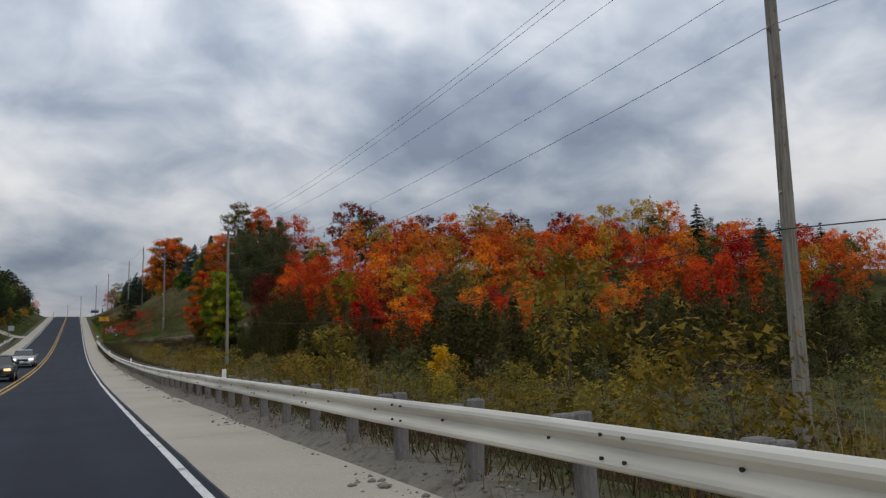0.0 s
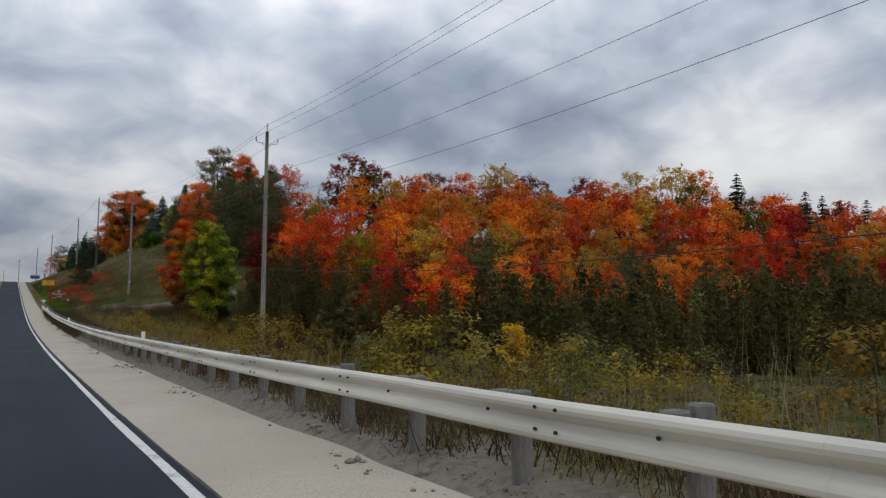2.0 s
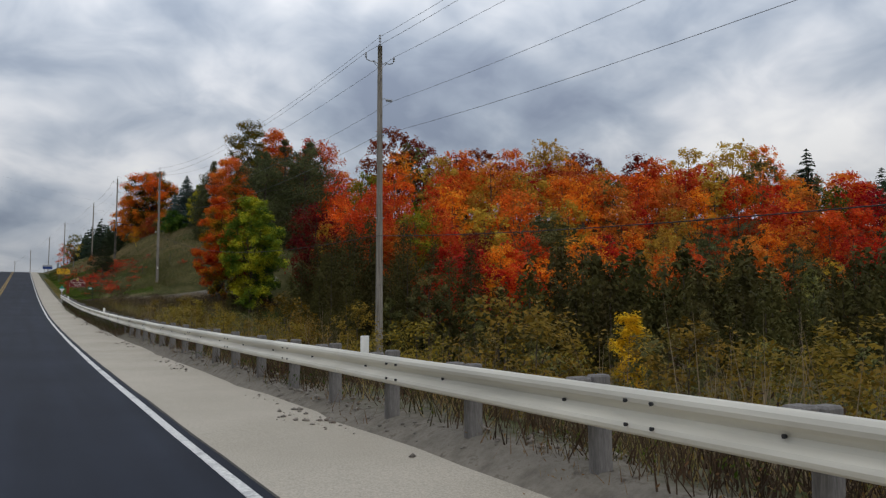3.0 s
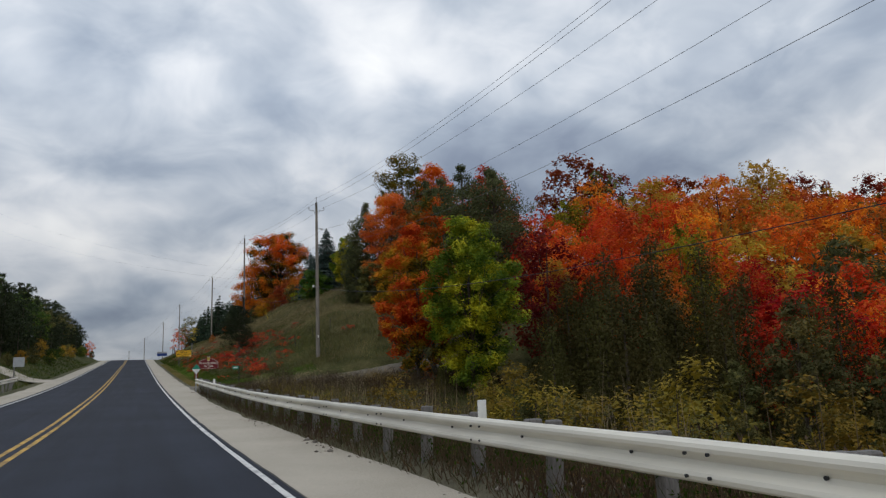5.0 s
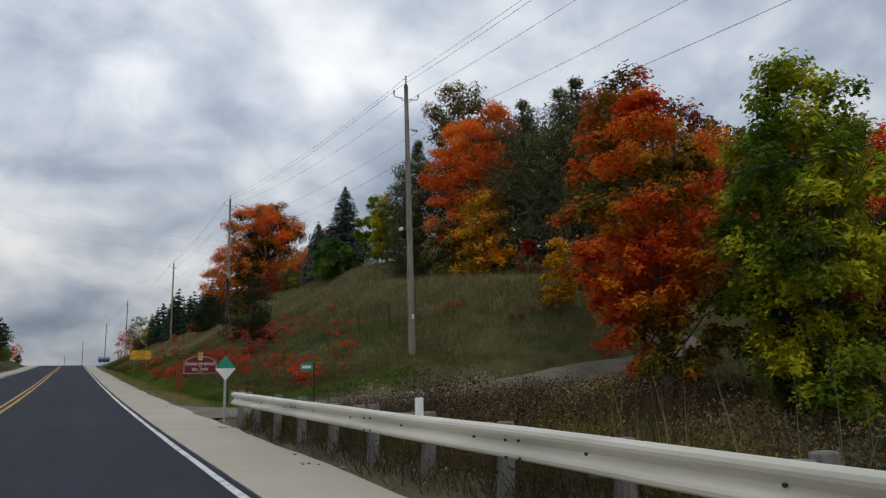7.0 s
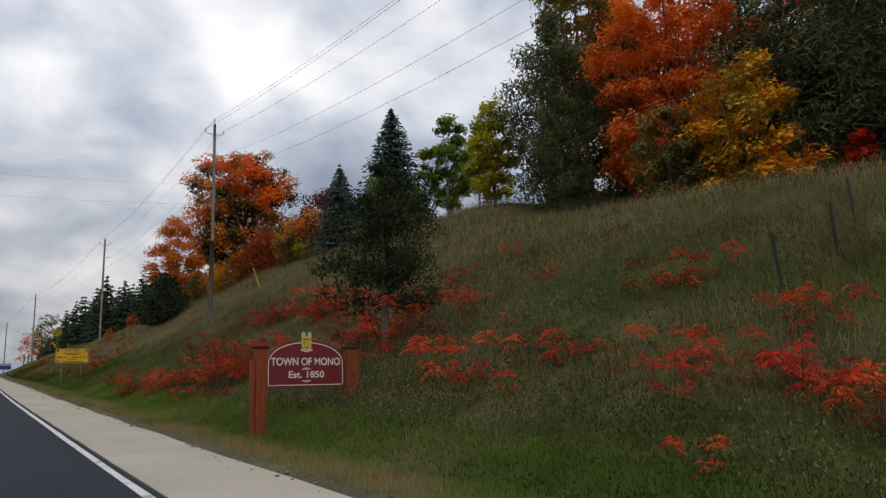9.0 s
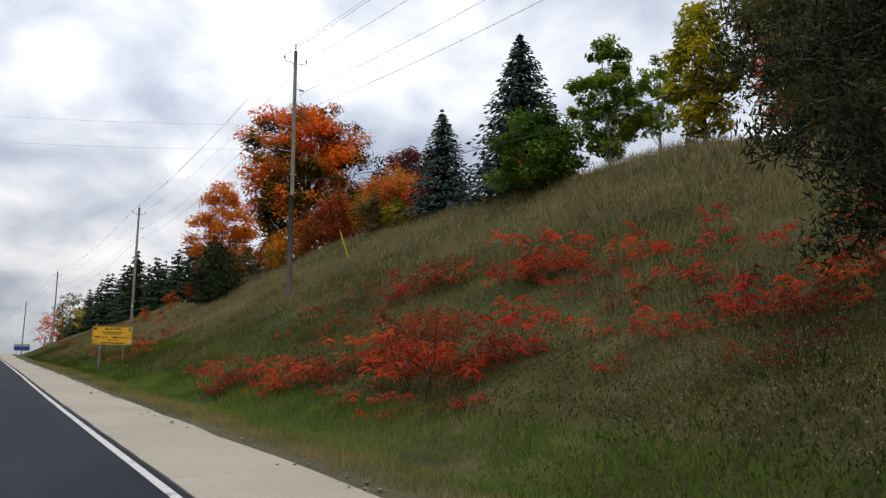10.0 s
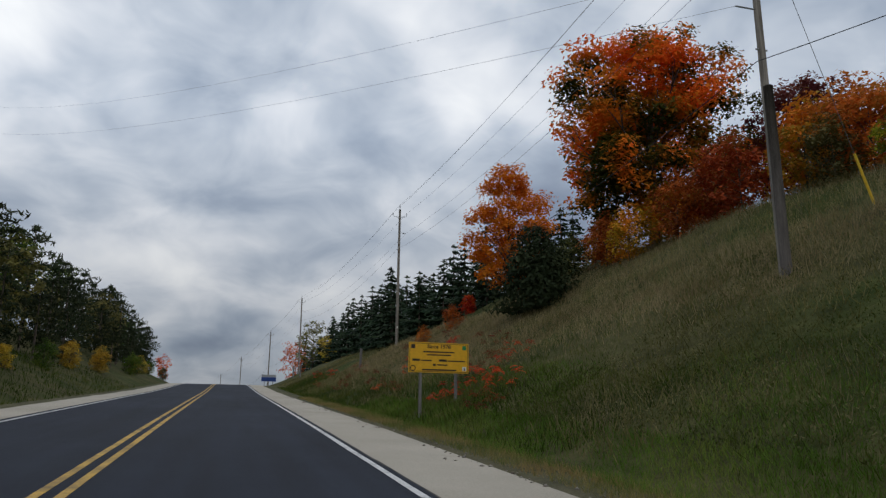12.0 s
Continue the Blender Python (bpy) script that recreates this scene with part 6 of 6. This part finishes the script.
def lawn(name, material, label, *sets):
    Vs, Fs, o = [], [], 0
    for V, F in sets:
        Vs.append(V)
        Fs.append(F + o)
        o += len(V)
    ob = part(name, leaf_mesh(name, np.concatenate(Vs), np.concatenate(Fs)), M[material])
    tagged(ob, label, "gravel" if name == "gravel" else "grass", kind="stuff")


def hollow_plants(n, region, h, seed, heads, leaf=.05):
    """Tall stems with ragged tops in the wet hollow."""
    g = np.random.default_rng(seed)
    x0, x1, y0, y1 = region
    x, y = g.uniform(x0, x1, n), g.uniform(y0, y1, n)
    z = ground_z(x, y)
    hh = h * g.uniform(.6, 1.2, n)
    P, D, S, A = [], [], [], []
    for k in range(heads):
        q = g.uniform(.45, 1.0, n)
        P.append(np.stack([x + g.normal(0, .14, n), y + g.normal(0, .14, n), z + hh * q], 1))
        D.append(g.normal(size=(n, 3)) + np.array([0, 0, .4]))
        S.append(g.uniform(.5, 1.2, n) * leaf)
        A.append(np.stack([g.normal(0, .5, n), g.normal(0, .5, n), np.ones(n)], 1))
    return sprays(np.concatenate(P), np.concatenate(D), np.concatenate(S), .4, .2, np.concatenate(A))


lawn("dry_grass", "grass_dry", "dry tan grass over the hillside",
     blades(40000, (6.8, 17, 132.2, 176), .22, .008, .6, 2, patches(.45, -.2, 1)),
     blades(30000, (13, 27, 132, 200), .32, .012, .5, 3),
     blades(34000, (5.5, 16, 176, 262), .32, .013, .55, 4, patches(.3, -.2, 5)),
     blades(9000, (5.2, 30, 96, 124), .6, .014, .35, 6), blades(6000, (8, 30, 133, 140), .5, .012, .4, 7))
lawn("green_grass", "grass_green", "green grass on the verge and lower hillside",
     blades(40000, (5.6, 10, 132.2, 190), .14, .008, .5, 8, patches(.5, -.55, 3)),
     blades(40000, (6.2, 15, 132.5, 200), .20, .010, .6, 9, patches(.4, .05, 7)),
     blades(16000, (4.6, 9, 178, 250), .25, .018, .5, 10),
     blades(9000, (4.6, 7, 100, 127), .3, .015, .4, 11),
     blades(9000, (-16, -8.6, 120, 240), .35, .02, .4, 12))
lawn("ridge_grass", "ridge_grass", "brown seeding grass along the ridge",
     blades(42000, (9, 27, 134, 205), .42, .008, .45, 71, lambda x, y, g: ground_z(x, y) - road_z(y) + g.normal(0, .6, len(x)) > np.interp(y, [150, 172, 182, 200], [4.6, 4.3, 3.7, 2.6])),
     blades(34000, (6.5, 17, 180, 232), .36, .010, .5, 72, lambda x, y, g: ground_z(x, y) - road_z(y) + g.normal(0, .5, len(x)) > np.interp(y, [180, 200, 212], [3.6, 1.6, .8])))
lawn("seed_heads", "seed_head", "pale grey-tan seed heads among the hillside weeds",
     hollow_plants(1300, (6.2, 10.5, 141, 150.5), .42, 73, 6, .020), hollow_plants(900, (8, 16, 134, 176), .42, 74, 5, .020))
lawn("ground_cover", "cover", "low leafy weeds over the hillside",
     hollow_plants(11000, (6.2, 15, 133, 184), .26, 51, 6, .036), hollow_plants(2400, (14, 24, 134, 190), .3, 52, 6, .038))
lawn("fresh_grass", "fresh_grass", "fresh green grass strip beside the shoulder",
     blades(52000, (4.55, 6.5, 132.4, 200), .17, .0085, .6, 15, patches(.6, -1.1, 2)), blades(20000, (6.2, 9.5, 160, 200), .16, .009, .6, 17, patches(.5, .0, 4)),
     blades(9000, (4.8, 13, 131.9, 133.6), .24, .006, .5, 16))
lawn("verge_grass", "straw", "tawny dry grass along the shoulder",
     blades(28000, (3.75, 4.75, 132.5, 215), .16, .006, .55, 13),
     blades(9000, (4.0, 5.0, 20, 124), .22, .008, .5, 14, patches(1.3, .2, 4)))


lawn("goldenrod", "goldenrod", "yellowing goldenrod in the hollow behind the guardrail",
     hollow_plants(1500, (6.0, 9, -5, 118), 1.1, 21, 10, .03))
lawn("reeds", "reed", "tan reeds and dead stalks in the hollow",
     blades(12000, (6.6, 15, -2, 112), 1.7, .010, .14, 31, patches(.5, .25, 2)),
     blades(26000, (10, 60, 5, 96), 1.1, .02, .25, 34, patches(.25, -.3, 9)),
     blades(22000, (8, 24, 133, 172), .5, .006, .25, 33, patches(.45, .3, 8)), blades(9000, (6, 14, 146, 182), .4, .005, .3, 35, patches(.6, .5, 5)))
lawn("weeds", "grass_green", "leafy green weeds below the guardrail",
     hollow_plants(1300, (4.3, 6.6, -4, 122.5), .5, 43, 9, .03), hollow_plants(1700, (3.5, 4.5, 74, 121.5), .42, 68, 9, .028), hollow_plants(250, (3.7, 4.6, -4, 70), .25, 69, 9, .026), hollow_plants(1500, (4.7, 8, 132.4, 150), .35, 42, 8, .03))
lawn("brush", "brush", "dark brown dead brush under the guardrail",
     blades(17000, (4.0, 6.0, -4, 122.5), .5, .008, .4, 44), hollow_plants(2600, (4.2, 6.5, -4, 122.5), .6, 45, 8, .03),
     blades(13000, (3.45, 4.5, 74, 122), .42, .008, .45, 46), blades(6000, (3.75, 4.6, 22, 76), .36, .008, .45, 50, patches(.8, .0, 5)), blades(14000, (5, 20, 98, 124.2), .7, .010, .35, 47, patches(.5, -.3, 6)), blades(12000, (6, 24, 120.5, 124.4), .75, .010, .3, 48), blades(9000, (11.5, 24, 124.4, 128.6), .85, .009, .3, 49))


# ---- gravel and clods along the shoulder's edge ----
def stones(n, region, size, seed, lift=0.0):
    """Small angular stones, each a squashed and twisted octahedron."""
    g = np.random.default_rng(seed)
    x0, x1, y0, y1 = region
    y = g.uniform(y0, y1, n)
    x = x0 + (x1 - x0) * g.beta(1.6, 1.6, n) + .25 * np.sin(y * .7) + .15 * np.sin(y * 2.3)
    z = np.maximum(ground_z(x, y), np.where(x < SHOULDER - .1, road_z(y) - .006, -99)) + lift
    s = size * g.uniform(.3, 1.0, n) ** 2.2
    base = np.array([(1, 0, 0), (0, 1, 0), (-1, 0, 0), (0, -1, 0), (0, 0, 1), (0, 0, -1)], float)
    V = base[None] * g.uniform(.6, 1.2, (n, 6, 1)) * np.array([1, 1, .6])
    a = g.uniform(0, 2 * np.pi, n)
    c, w = np.cos(a)[:, None], np.sin(a)[:, None]
    V = np.stack([V[..., 0] * c - V[..., 1] * w, V[..., 0] * w + V[..., 1] * c, V[..., 2]], -1) * s[:, None, None]
    V += np.stack([x, y, z + s * .2], 1)[:, None]
    f = np.array([(0, 1, 4), (1, 2, 4), (2, 3, 4), (3, 0, 4), (1, 0, 5), (2, 1, 5), (3, 2, 5), (0, 3, 5)])
    F = (np.arange(n)[:, None, None] * 6 + f[None]).reshape(-1, 3)
    return V.reshape(-1, 3), F


lawn("gravel", "gravel", "loose gravel and broken paving along the shoulder's edge",
     stones(3600, (3.2, 4.6, -4, 122), .055, 61), stones(3600, (3.4, 4.5, 4, 80), .03, 67), stones(420, (3.4, 4.2, -4, 122), .09, 62), stones(900, (3.2, 3.9, 132, 215), .05, 63), stones(700, (3.3, 12, 126.5, 131.5), .04, 64, .06))
lawn("fringe_weeds", "rusty_weed", "reddish brown weeds in the gravel by the guardrail",
     hollow_plants(700, (3.55, 4.4, -4, 121), .22, 65, 8, .022), blades(6000, (3.55, 4.4, -4, 121), .2, .006, .5, 66, patches(.9, .3, 3)))
